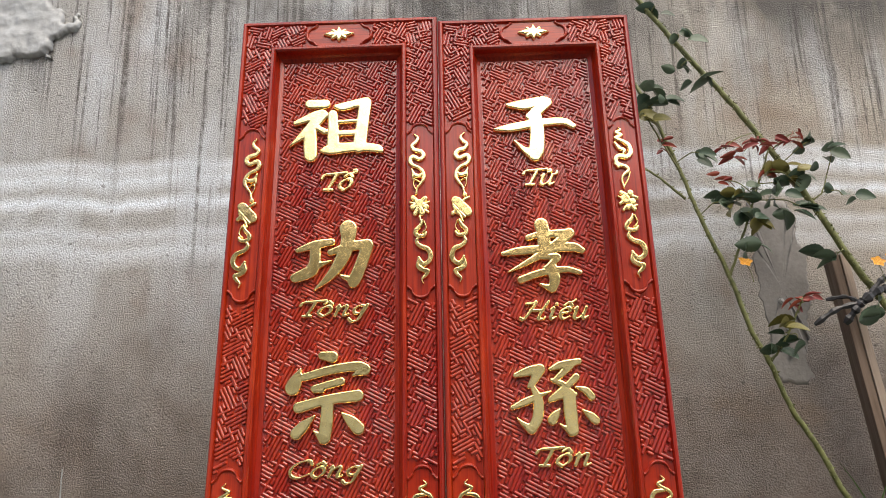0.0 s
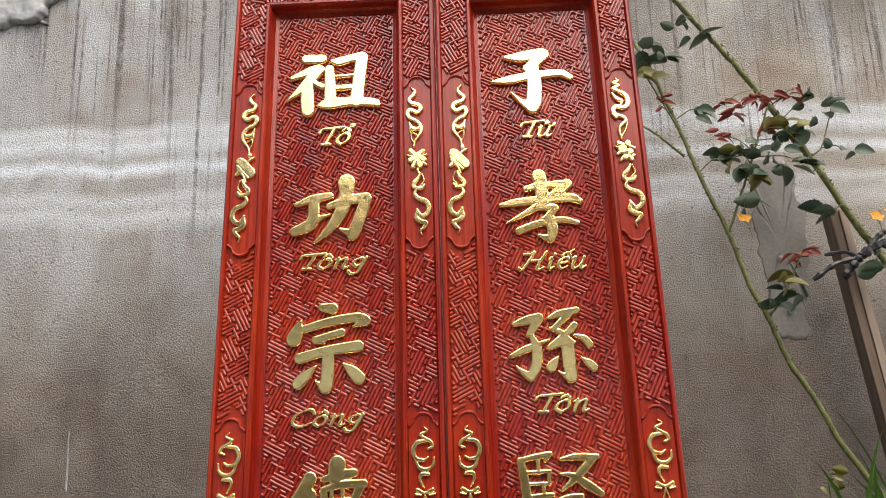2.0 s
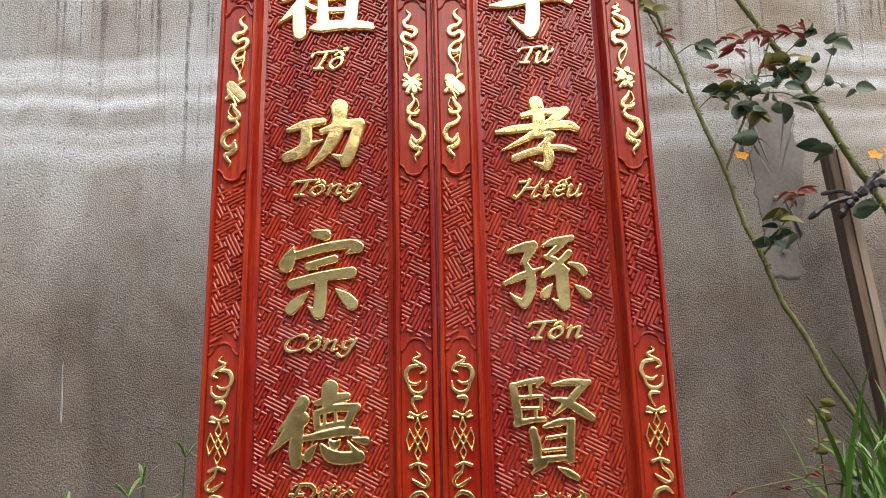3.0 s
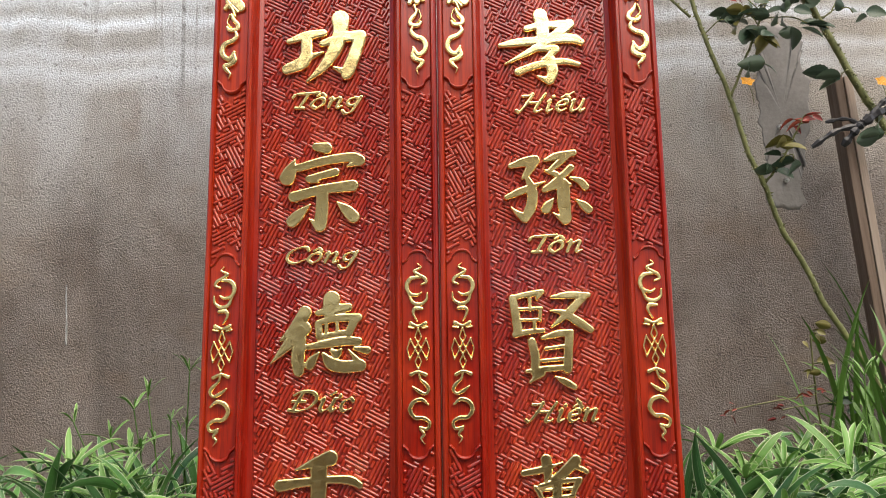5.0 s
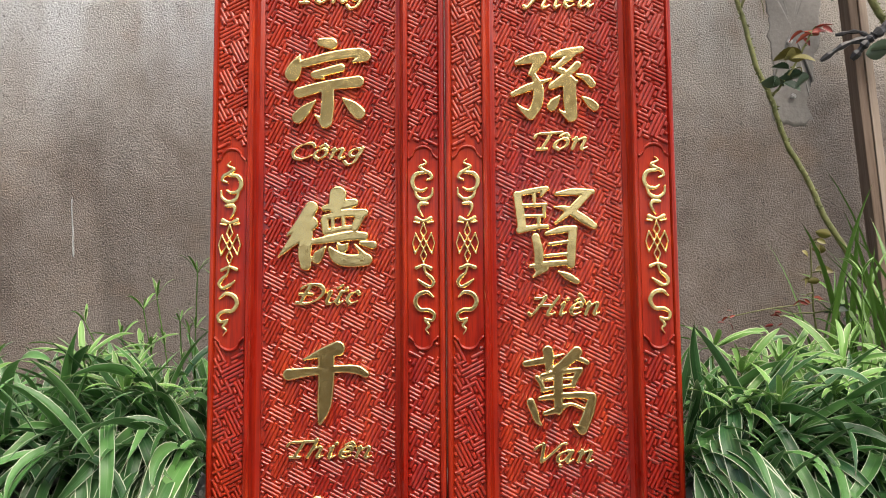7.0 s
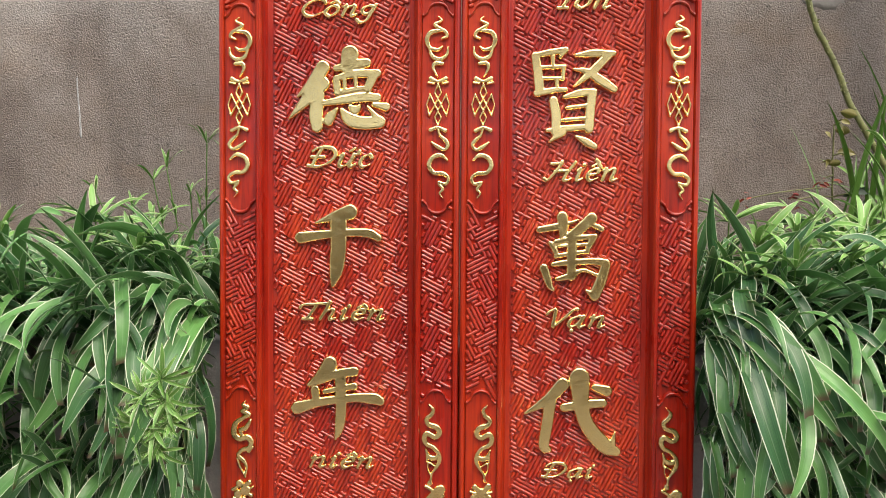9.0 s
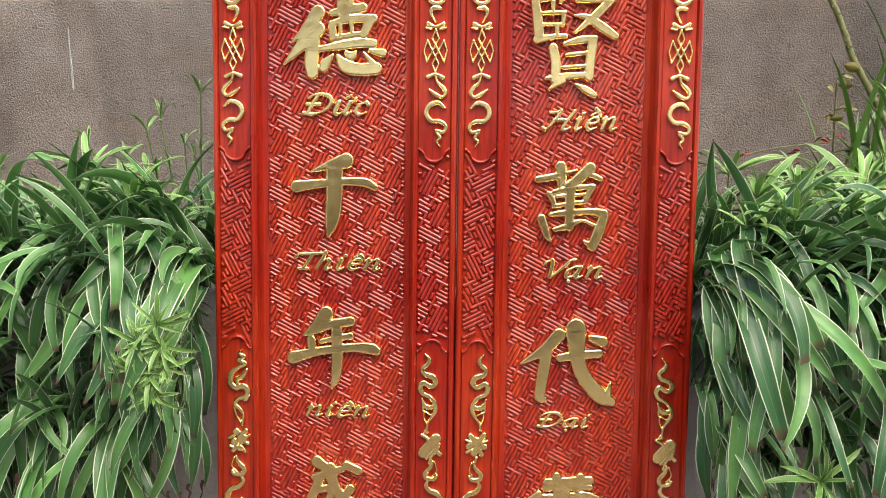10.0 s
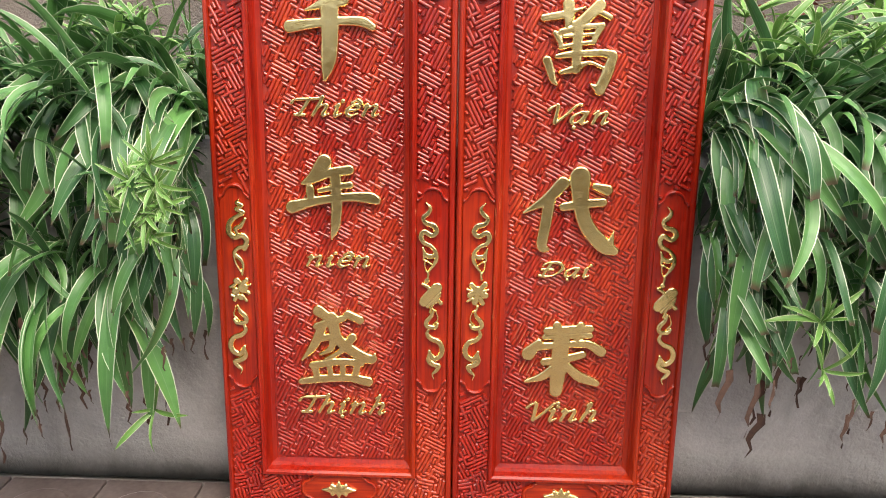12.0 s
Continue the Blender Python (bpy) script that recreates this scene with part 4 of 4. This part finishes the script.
def spider_plant(x, y, z, count, spread, hanging, label, scale=1.0, shapes=None):
    ob = thing("spider_plant", pose(x, y, z), label, "plant", "spider plants in the planter")
    made = 0
    for k in range(count * 14):
        if made >= count:
            break
        low = rng.random() < hanging
        me = rng.choice(shapes or (HANGING if low else ARCHING))
        heading = -90 + rng.uniform(-spread, spread) if low else (-90 + rng.uniform(-125, 125) if y < 0.2 else rng.uniform(-180, 180))
        size = rng.uniform(0.62, 1.05) if low else rng.uniform(0.55, 1.05)
        size *= scale
        m = pose(rng.uniform(-0.05, 0.05), rng.uniform(-0.05, 0.05), rng.uniform(-0.03, 0.03), rng.uniform(-24, 24), rng.uniform(-18, 18), heading) @ Matrix.Diagonal((size, rng.choice((-1, 1)) * size * rng.uniform(0.85, 1.15), size, 1))
        world_m = Matrix.Translation((0, y, z)) @ m
        if not leaf_clear(world_m, me, x):
            continue
        # keep off the wall and off the paving
        tips = [world_m @ me.vertices[i].co for i in range(2, len(me.vertices), 5)]
        if max(p.y for p in tips) > 0.86 or min(p.z for p in tips) < 0.09:
            continue
        if any(p.y > 0.065 and p.y < 0.18 and p.z < PLANTER_TOP - 0.04 for p in tips):
            continue
        leaf = link("leaf", me, None, ob, "", m)
        made += 1
        p = end_of(leaf)
        if low and rng.random() < 0.6 and p.z + z < 0.44:
            link("dry_tip", rng.choice(TIPS), DRY, ob, "shrivelled brown leaf tip", pose(p.x, p.y, p.z + 0.012, 0, 0, rng.uniform(-60, 60)))
    return ob


FULL = "spider plant with arching pale-edged green leaves in the planter"
for side in (-1, 1):
    for k in range(11):
        spider_plant(side * (0.45 + 0.075 * k), 0.085 + rng.uniform(-0.02, 0.02), PLANTER_TOP + rng.uniform(-0.02, 0.06), 40, 95, 0.48, "spider plant spilling long pale-edged leaves over the planter rim")
    # offsets that have rooted along the rim and hang in front of it
    for k in range(20):
        px = 0.455 + 0.042 * k + rng.uniform(-0.012, 0.012)
        spider_plant(side * px, rng.uniform(-0.045, 0.02), (0.56, 0.70, 0.63, 0.78, 0.50)[k % 5] + rng.uniform(-0.04, 0.04), 22, 110, 0.45, "spider plant offset hanging in front of the planter rim", 0.72)
    for px, py, pz, sc in ((0.447, 0.075, PLANTER_TOP + 0.02, 1.0), (0.452, 0.03, 0.74, 0.85), (0.46, 0.02, 0.66, 0.8), (0.455, 0.025, 0.60, 0.62), (0.49, 0.03, 0.68, 0.8)):
        spider_plant(side * px, py, pz, 22, 34, 1.0, "spider plant hanging close beside the carved board", sc)
    for k in range(8):
        spider_plant(side * (0.47 + 0.13 * k), 0.29 + rng.uniform(-0.04, 0.04), PLANTER_TOP + 0.01, 34, 80, 0.3, FULL, 0.9)
    for k in range(8):
        spider_plant(side * (0.40 + 0.14 * k), 0.50 + rng.uniform(-0.05, 0.05), PLANTER_TOP - 0.01, 26, 90, 0.05, FULL, 0.86)


for px, py, pz in ((0.45, -0.01, 0.66), (0.452, -0.015, 0.58), (0.46, -0.02, 0.52), (0.47, -0.01, 0.46), (0.455, 0.0, 0.72)):
    spider_plant(px, py, pz, 16, 22, 1.0, "spider plant hanging close beside the carved board", 0.6)

# leaves that drop straight down the planter front, beside the boards and along the lower fringe
for side in (-1, 1):
    for px, py, pz in ((0.45, 0.03, 0.76), (0.47, 0.02, 0.66), (0.46, 0.035, 0.70), (0.455, 0.03, 0.62), (0.49, 0.02, 0.58), (0.48, 0.035, 0.80)):
        spider_plant(side * px, py, pz, 13, 60, 1.0, "spider plant hanging close beside the carved board", 0.85, CLOSE)
    for k in range(11):
        spider_plant(side * (0.52 + 0.055 * k), rng.uniform(-0.02, 0.03), (0.42 if side < 0 else 0.52) + 0.11 * rng.random(), 11 if side < 0 else 8, 80, 1.0, "spider plant offset hanging low on the planter front", 0.9, CLOSE)


def plantlet(x, y, z, tilt, count, anchor, scale=1.0, label="bright green young plantlet hanging on a thin runner"):
    """A rosette of short leaves at the end of a runner."""
    ob = thing("plantlet", pose(x, y, z), label, "plant", "hanging plantlets")
    for k in range(count):
        size = rng.uniform(0.7, 1.15) * scale
        m = pose(0, 0, 0, tilt + rng.uniform(-15, 15), rng.uniform(-18, 18), 0) @ pose(0, 0, 0, rng.uniform(-20, 20), 0, 360 * k / count + rng.uniform(-25, 25)) @ Matrix.Diagonal((size, size, size, 1))
        link("leaf", rng.choice(YOUNG), None, ob, "", m)
    a = Vector(anchor) - Vector((x, y, z))
    line = spline([(0, 0, 0), (a.x * 0.3, a.y * 0.5 - 0.02, a.z * 0.55), (a.x * 0.7, a.y * 0.8 - 0.02, a.z * 0.95), tuple(a)], 6)
    link("runner", mesh_of("runner", *tube(line, [0.0016] * len(line), 6)), LEAF_GRASS, ob)
    return ob


plantlet(-0.50, -0.10, 0.27, 72, 5, (-0.50, 0.04, 0.72), 0.6)
plantlet(0.565, -0.15, 0.48, 62, 10, (0.60, 0.04, 0.74), 0.66)
plantlet(0.69, -0.14, 0.68, 66, 8, (0.70, 0.04, 0.78), 0.75)
plantlet(0.58, -0.15, 0.40, 75, 7, (0.64, 0.04, 0.72), 0.6)
plantlet(-0.80, -0.13, 0.33, 65, 7, (-0.80, 0.04, 0.72), 1.1)
for px, pz in ((-0.425, 0.68), (-0.445, 0.635), (-0.42, 0.645), (-0.43, 0.71), (-0.46, 0.68), (-0.44, 0.60), (-0.475, 0.64)):
    plantlet(px, -0.165, pz, 70, 20, (-0.53, 0.05, 0.76), 0.40, "dense tuft of bright young leaves against the board")
for px, py, pz in ((-0.62, 0.22, 0.86), (-0.55, 0.2, 0.80), (0.56, 0.16, 0.88), (0.62, 0.14, 0.90), (0.70, 0.18, 0.86), (0.78, 0.12, 0.84), (0.86, 0.15, 0.87), (-0.72, 0.24, 0.88), (0.92, 0.10, 0.80), (0.52, 0.2, 0.92), (0.50, 0.04, 0.84), (0.56, 0.0, 0.86), (0.74, 0.0, 0.80), (0.66, 0.02, 0.87), (0.82, 0.0, 0.76), (0.88, 0.02, 0.86), (-0.56, 0.05, 0.87), (-0.66, 0.1, 0.92), (-0.85, 0.1, 0.88)):
    plantlet(px, py, pz, 10, 9, (px + 0.04, py + 0.1, 0.70), 0.8, "young plantlet standing over the older leaves")
for k in range(26):
    px = (-1 if k % 3 == 0 else 1) * rng.uniform(0.5, 1.0)
    py, pz = rng.uniform(0.08, 0.36), rng.uniform(0.80, 0.90)
    plantlet(px, py, pz, rng.uniform(-10, 25), 8, (px + rng.uniform(-0.05, 0.05), py + 0.06, 0.70), rng.uniform(0.6, 1.0), "young plantlet standing over the older leaves")


def sprout(x, y, z, dx, height):
    """A wiry flower stalk with a few small leaves at its tip."""
    ob = thing("sprout", pose(x, y, z), "thin wiry stalk with a tuft of small leaves", "plant", "flower stalks")
    line = spline([(0, 0, 0), (dx * 0.4, 0, height * 0.5), (dx, -0.01, height)], 6)
    link("stalk", mesh_of("stalk", *tube(line, [0.0014] * len(line), 5)), LEAF_GRASS, ob)
    for k in range(10):
        size = rng.uniform(0.28, 0.46)
        at = line[-1] if k < 5 else line[-5] if k < 8 else line[-8]
        link("leaf", rng.choice(YOUNG), None, ob, "", pose(*at, 0, -20, 90 * k + rng.uniform(-30, 30)) @ Matrix.Diagonal((size, size, size, 1)))
    return ob


for px, dx, h in ((-0.48, 0.0, 0.29), (-0.47, 0.01, 0.36), (-0.63, -0.03, 0.33), (-0.54, -0.02, 0.27), (-0.70, -0.09, 0.30), (-0.60, -0.03, 0.36), (-0.56, 0.02, 0.42), (-0.52, 0.03, 0.38), (-0.66, -0.05, 0.26), (-0.50, 0.02, 0.33), (-0.58, 0.0, 0.30), (-0.50, 0.0, 0.40)):
    sprout(px, 0.36, 0.70, dx, h * 0.88)
sprout(0.81, 0.20, 0.70, -0.01, 0.36)

# tall grass blades at the right end of the planter
GRASS = [strap_leaf(0.50, 0.012, 80, 45, 0.4, 0.1), strap_leaf(0.45, 0.011, 74, 80, -0.5, -0.15), strap_leaf(0.56, 0.013, 84, 30, 0.3, 0.05)]
for me in GRASS:
    me.materials.append(LEAF_GRASS)
for px, py in ((0.90, 0.50), (1.0, 0.55), (1.14, 0.60), (1.05, 0.42), (1.10, 0.50), (0.97, 0.40)):
    tuft = thing("grass_tuft", pose(px, py, PLANTER_TOP - 0.05), "tuft of tall bright green grass among the plants", "grass", "grass tufts")
    for k in range(10):
        size = rng.uniform(0.65, 1.2)
        link("blade", rng.choice(GRASS), None, tuft, "", pose(rng.uniform(-0.03, 0.03), rng.uniform(-0.03, 0.03), 0, 0, rng.uniform(-10, 6), rng.uniform(-180, 180)) @ Matrix.Diagonal((size, size, size, 1)))


# ---- climbing roses ----
def ovate(length, width, fold, curl):
    n, verts, faces, uvs = 14, [], [], []
    for i in range(n + 1):
        t = i / n
        w = width / 2 * math.sin(math.pi * t ** 0.8) ** 0.8 * (1 + 0.045 * (-1) ** i) + 0.0004
        for u in (-1, -0.5, 0, 0.5, 1):
            verts.append((t * length, w * u, fold * abs(u) * w - curl * t * t * length))
            uvs.append(((u + 1) / 2, t * 0.9))
    for i in range(n):
        for k in range(4):
            a = i * 5 + k
            faces.append((a, a + 1, a + 6, a + 5))
    me = mesh_of("leaf", verts, faces, True)
    layer = me.uv_layers.new(name="UVMap")
    for loop in me.loops:
        layer.data[loop.index].uv = uvs[loop.vertex_index]
    return me


ROSE_LEAVES = {k: [ovate(0.056, 0.036, 0.4, 0.2), ovate(0.048, 0.034, 0.25, 0.5), ovate(0.064, 0.038, 0.5, 0.1)] for k in ("green", "red", "olive")}
for k, m in (("green", LEAF_ROSE), ("red", LEAF_RED), ("olive", LEAF_OLIVE)):
    for i, me in enumerate(ROSE_LEAVES[k]):
        me.materials.append(m)
        if k == "red":
            me.transform(Matrix.Diagonal((0.72, 0.42, 0.8, 1)))


def rose(canes, sprays, label, grow=1.0):
    """canes: (points, radius at the foot, thorns); sprays: (x, y, z, kind, leaves)."""
    base = canes[0][0][-1]
    ob = thing("climbing_rose", pose(*base), label, "rose bush", "climbing roses")
    b = Vector(base)
    joints = []
    for points, radius, thorny in canes:
        line = [Vector(p) - b for p in spline(points, 8)]
        wob = [p + Vector((0.003 * noise.noise((i * 0.7, 0, radius * 900)), 0, 0.003 * noise.noise((0, i * 0.7, radius * 700)))) for i, p in enumerate(line)]
        radii = [radius * (0.62 + 0.38 * i / len(wob)) * (1 + 0.12 * noise.noise((i * 1.3, 2, 0))) for i in range(len(wob))]
        cane = link("cane", mesh_of("cane", *tube(wob, radii, 9), True), BARK, ob)
        joints += wob
        if thorny:
            verts, faces = [], []
            for i in range(len(wob) - 1):
                for r in range(thorny):
                    p = wob[i].lerp(wob[i + 1], rng.random())
                    d = (wob[i + 1] - wob[i]).normalized()
                    out = Vector((rng.uniform(-1, 1), rng.uniform(-1, 0.3), rng.uniform(-1, 1)))
                    out = (out - d * out.dot(d)).normalized()
                    side = d.cross(out)
                    k, s = len(verts), rng.uniform(0.5, 1.0)
                    verts += [p + d * 0.004 * s + out * radii[i] * 0.7, p - d * 0.004 * s + out * radii[i] * 0.7, p + side * 0.0016 + out * radii[i] * 0.7, p - side * 0.0016 + out * radii[i] * 0.7, p + out * (radii[i] + 0.008 * s) + d * 0.002]
                    faces += [(k, k + 2, k + 4), (k + 2, k + 1, k + 4), (k + 1, k + 3, k + 4), (k + 3, k, k + 4)]
            tagged(link("prickle_cover", mesh_of("prickle_cover", verts, faces), BARK, cane), kind="stuff")
    for x, y, z, kind, count in sprays:
        c = Vector((x, y, z)) - b
        near = min(joints, key=lambda q: (q - c).length)
        stalk = [near, near.lerp(c, 0.6) + Vector((0, -0.015, 0.006)), c]
        line = spline(stalk, 5)
        link("twig", mesh_of("twig", *tube(line, [0.0017] * len(line), 5)), BARK, ob)
        for k in range(count + 2):
            at = c + Vector((rng.uniform(-0.028, 0.028), rng.uniform(-0.03, 0.02), rng.uniform(-0.022, 0.022))) if k else c
            size = grow * rng.uniform(0.65, 1.25)
            link("leaf", rng.choice(ROSE_LEAVES[kind]), None, ob, "", Matrix.Translation(at) @ pose(0, 0, 0, rng.uniform(10, 85), rng.uniform(-25, 35), rng.choice((0, 180)) + rng.uniform(-50, 50)) @ Matrix.Diagonal((size, size, size, 1)))
    return ob


rose([([(0.50, 0.80, 2.86), (0.58, 0.78, 2.70), (0.73, 0.78, 2.47), (0.86, 0.78, 2.29), (0.96, 0.78, 2.13), (1.06, 0.78, 1.96), (1.15, 0.78, 1.78), (1.22, 0.78, 1.66), (1.36, 0.76, 1.36), (1.48, 0.70, 0.66)], 0.0112, 5),
      ([(1.11, 0.78, 2.05), (1.08, 0.77, 1.99), (1.04, 0.78, 1.97)], 0.003, 0)],
     [(0.72, 0.75, 2.49, "green", 2), (0.76, 0.74, 2.34, "green", 2), (0.72, 0.76, 2.40, "green", 2), (1.07, 0.75, 2.15, "green", 3), (1.11, 0.74, 2.11, "green", 3), (0.99, 0.74, 2.14, "red", 5), (0.93, 0.74, 2.13, "red", 4), (0.87, 0.75, 2.12, "red", 5), (0.81, 0.75, 2.13, "red", 2),
      (1.13, 0.75, 1.98, "green", 2), (1.09, 0.75, 1.81, "green", 2), (1.19, 0.74, 1.64, "green", 3), (0.66, 0.76, 2.60, "green", 2), (0.95, 0.74, 2.07, "olive", 2), (1.03, 0.74, 2.05, "green", 2), (0.90, 0.74, 2.15, "red", 3), (1.02, 0.75, 2.17, "red", 2)],
     "thorny climbing rose cane with sparse dark leaves by the wall")
rose([([(0.56, 0.80, 2.42), (0.62, 0.78, 2.28), (0.69, 0.78, 2.08), (0.74, 0.78, 1.92), (0.80, 0.78, 1.76), (0.84, 0.78, 1.61), (0.88, 0.78, 1.52), (0.92, 0.78, 1.40), (0.98, 0.77, 1.28), (1.02, 0.76, 1.18), (1.13, 0.74, 0.98), (1.25, 0.68, 0.66)], 0.0085, 2),
      ([(0.55, 0.77, 2.11), (0.62, 0.77, 2.06), (0.70, 0.78, 1.99)], 0.004, 1), ([(0.60, 0.77, 2.26), (0.65, 0.77, 2.15), (0.70, 0.78, 2.06)], 0.0035, 1),
      ([(0.94, 0.75, 2.12), (0.89, 0.76, 1.99), (0.84, 0.77, 1.86), (0.80, 0.78, 1.76)], 0.0042, 1), ([(0.98, 0.75, 1.69), (0.94, 0.77, 1.60), (0.885, 0.78, 1.52)], 0.004, 1)],
     [(0.62, 0.76, 2.33, "green", 3), (0.66, 0.75, 2.29, "green", 3), (0.74, 0.75, 2.12, "green", 2), (0.78, 0.75, 1.97, "green", 3), (0.80, 0.74, 2.03, "red", 3), (0.87, 0.74, 2.00, "green", 4), (0.96, 0.74, 2.00, "green", 4), (1.00, 0.74, 1.95, "green", 4), (0.92, 0.74, 1.95, "green", 3),
      (0.87, 0.74, 1.84, "green", 2), (0.64, 0.76, 2.15, "red", 3), (0.98, 0.75, 1.69, "red", 5), (0.95, 0.75, 1.58, "green", 3), (0.90, 0.75, 1.55, "green", 2), (0.85, 0.74, 1.93, "green", 3), (0.93, 0.74, 2.05, "red", 3), (0.58, 0.76, 2.24, "olive", 3), (0.89, 0.74, 1.90, "olive", 2), (0.98, 0.73, 2.03, "olive", 2), (0.93, 0.74, 1.62, "olive", 2), (0.83, 0.74, 1.97, "olive", 2)],
     "green rose cane with dark and reddish leaves rising from the planter")
rose([([(0.86, 0.52, 1.12), (0.87, 0.53, 1.00), (0.90, 0.55, 0.80), (0.92, 0.56, 0.64)], 0.003, 0)],
     [(0.86, 0.50, 1.12, "olive", 4), (0.88, 0.51, 1.05, "olive", 4), (0.84, 0.50, 1.00, "red", 4), (0.78, 0.5, 0.95, "red", 3), (0.66, 0.5, 0.95, "red", 3), (0.91, 0.52, 0.96, "green", 4)],
     "small rose shoot with faded reddish leaves among the plants", 0.5)


def flower(x, y, z):
    """A small five-petalled blossom on a thread of stem."""
    ob = thing("blossom", pose(x, y, z), "small orange blossom on a thin stem", "flower", "orange blossoms")
    me = ovate(0.020, 0.016, 0.5, -0.3)
    for k in range(5):
        link("petal", me, PETAL, ob, "", pose(0, 0, 0, 60, 0, 0) @ pose(0, 0, 0, 0, 0, 72 * k))
    line = spline([(0, 0, 0), (0.02, 0.02, -0.02), (0.03, 0.03, -0.05)], 5)
    link("stem", mesh_of("stem", *tube(line, [0.001] * len(line), 5)), BARK, ob)
    return ob


for p in ((0.83, 0.74, 1.79), (1.19, 0.74, 1.78), (1.23, 0.74, 1.79)):
    flower(*p)

# timber stake leaning by the wall, with the black tie that holds the cane
stake = thing("timber_stake", pose(1.265, 0.85, 0.66, 0, -6.5, 0), "weathered square timber stake standing in the planter", "stake")
# one stake in two halves, its shade and light put into the colour
part("post", block((-0.023, -0.024, 0), (0.001, 0.026, 1.18), 0.002), TIMBER_SHADED, stake)
part("lath", block((0.0025, -0.028, 0), (0.024, 0.02, 1.172), 0.002), TIMBER_LIT, stake, "lit half of the stake, in a paler colour")
tie = thing("plant_tie", pose(1.155, 0.80, 1.68), "black plastic strip tied round the stake", "plant tie")
for k, (pts, r) in enumerate((([(-0.13, 0.0, -0.06), (-0.07, -0.02, -0.02), (0.0, -0.03, 0.0), (0.05, -0.03, 0.05), (0.08, -0.02, 0.07)], 0.006), ([(-0.09, 0.0, 0.01), (-0.04, -0.015, 0.015), (0.0, -0.03, 0.0), (0.07, -0.02, 0.04)], 0.004),
                              ([(-0.05, -0.01, -0.06), (-0.02, -0.03, -0.02), (0.0, -0.03, 0.0)], 0.008), ([(0.0, -0.03, 0.0), (0.05, -0.03, 0.03), (0.09, -0.02, 0.03)], 0.009))):
    line = spline(pts, 6)
    v, f = tube(line, [1.6 * r * (0.6 + 0.5 * math.sin(i * 0.9) ** 2) for i in range(len(line))], 6)
    link("strip", mesh_of("strip", [(p[0], p[1] * 0.8, p[2]) for p in v], f), BLACK, tie)

# ---- red pavers, laid last ----
paving = thing("pavement", pose(0, 0, 0), "red glazed scalloped courtyard pavers", "paving", kind="structure")
bm = block((-0.098, -0.098, -0.012), (0.098, 0.098, 0.0), 0.003)
bmesh.ops.create_cone(bm, segments=24, radius1=0.066, radius2=0.058, depth=0.004, cap_ends=True, matrix=Matrix.Translation((0, 0, 0.001)))
paver_mesh = bpy.data.meshes.new("paver")
bm.to_mesh(paver_mesh)
bm.free()
for i in range(-8, 9):
    for j in range(-9, 1):
        link("paver", paver_mesh, PAVER, paving, "", pose(i * 0.2, j * 0.2 - 0.03, GROUND, rng.uniform(-0.4, 0.4), rng.uniform(-0.4, 0.4), 0))
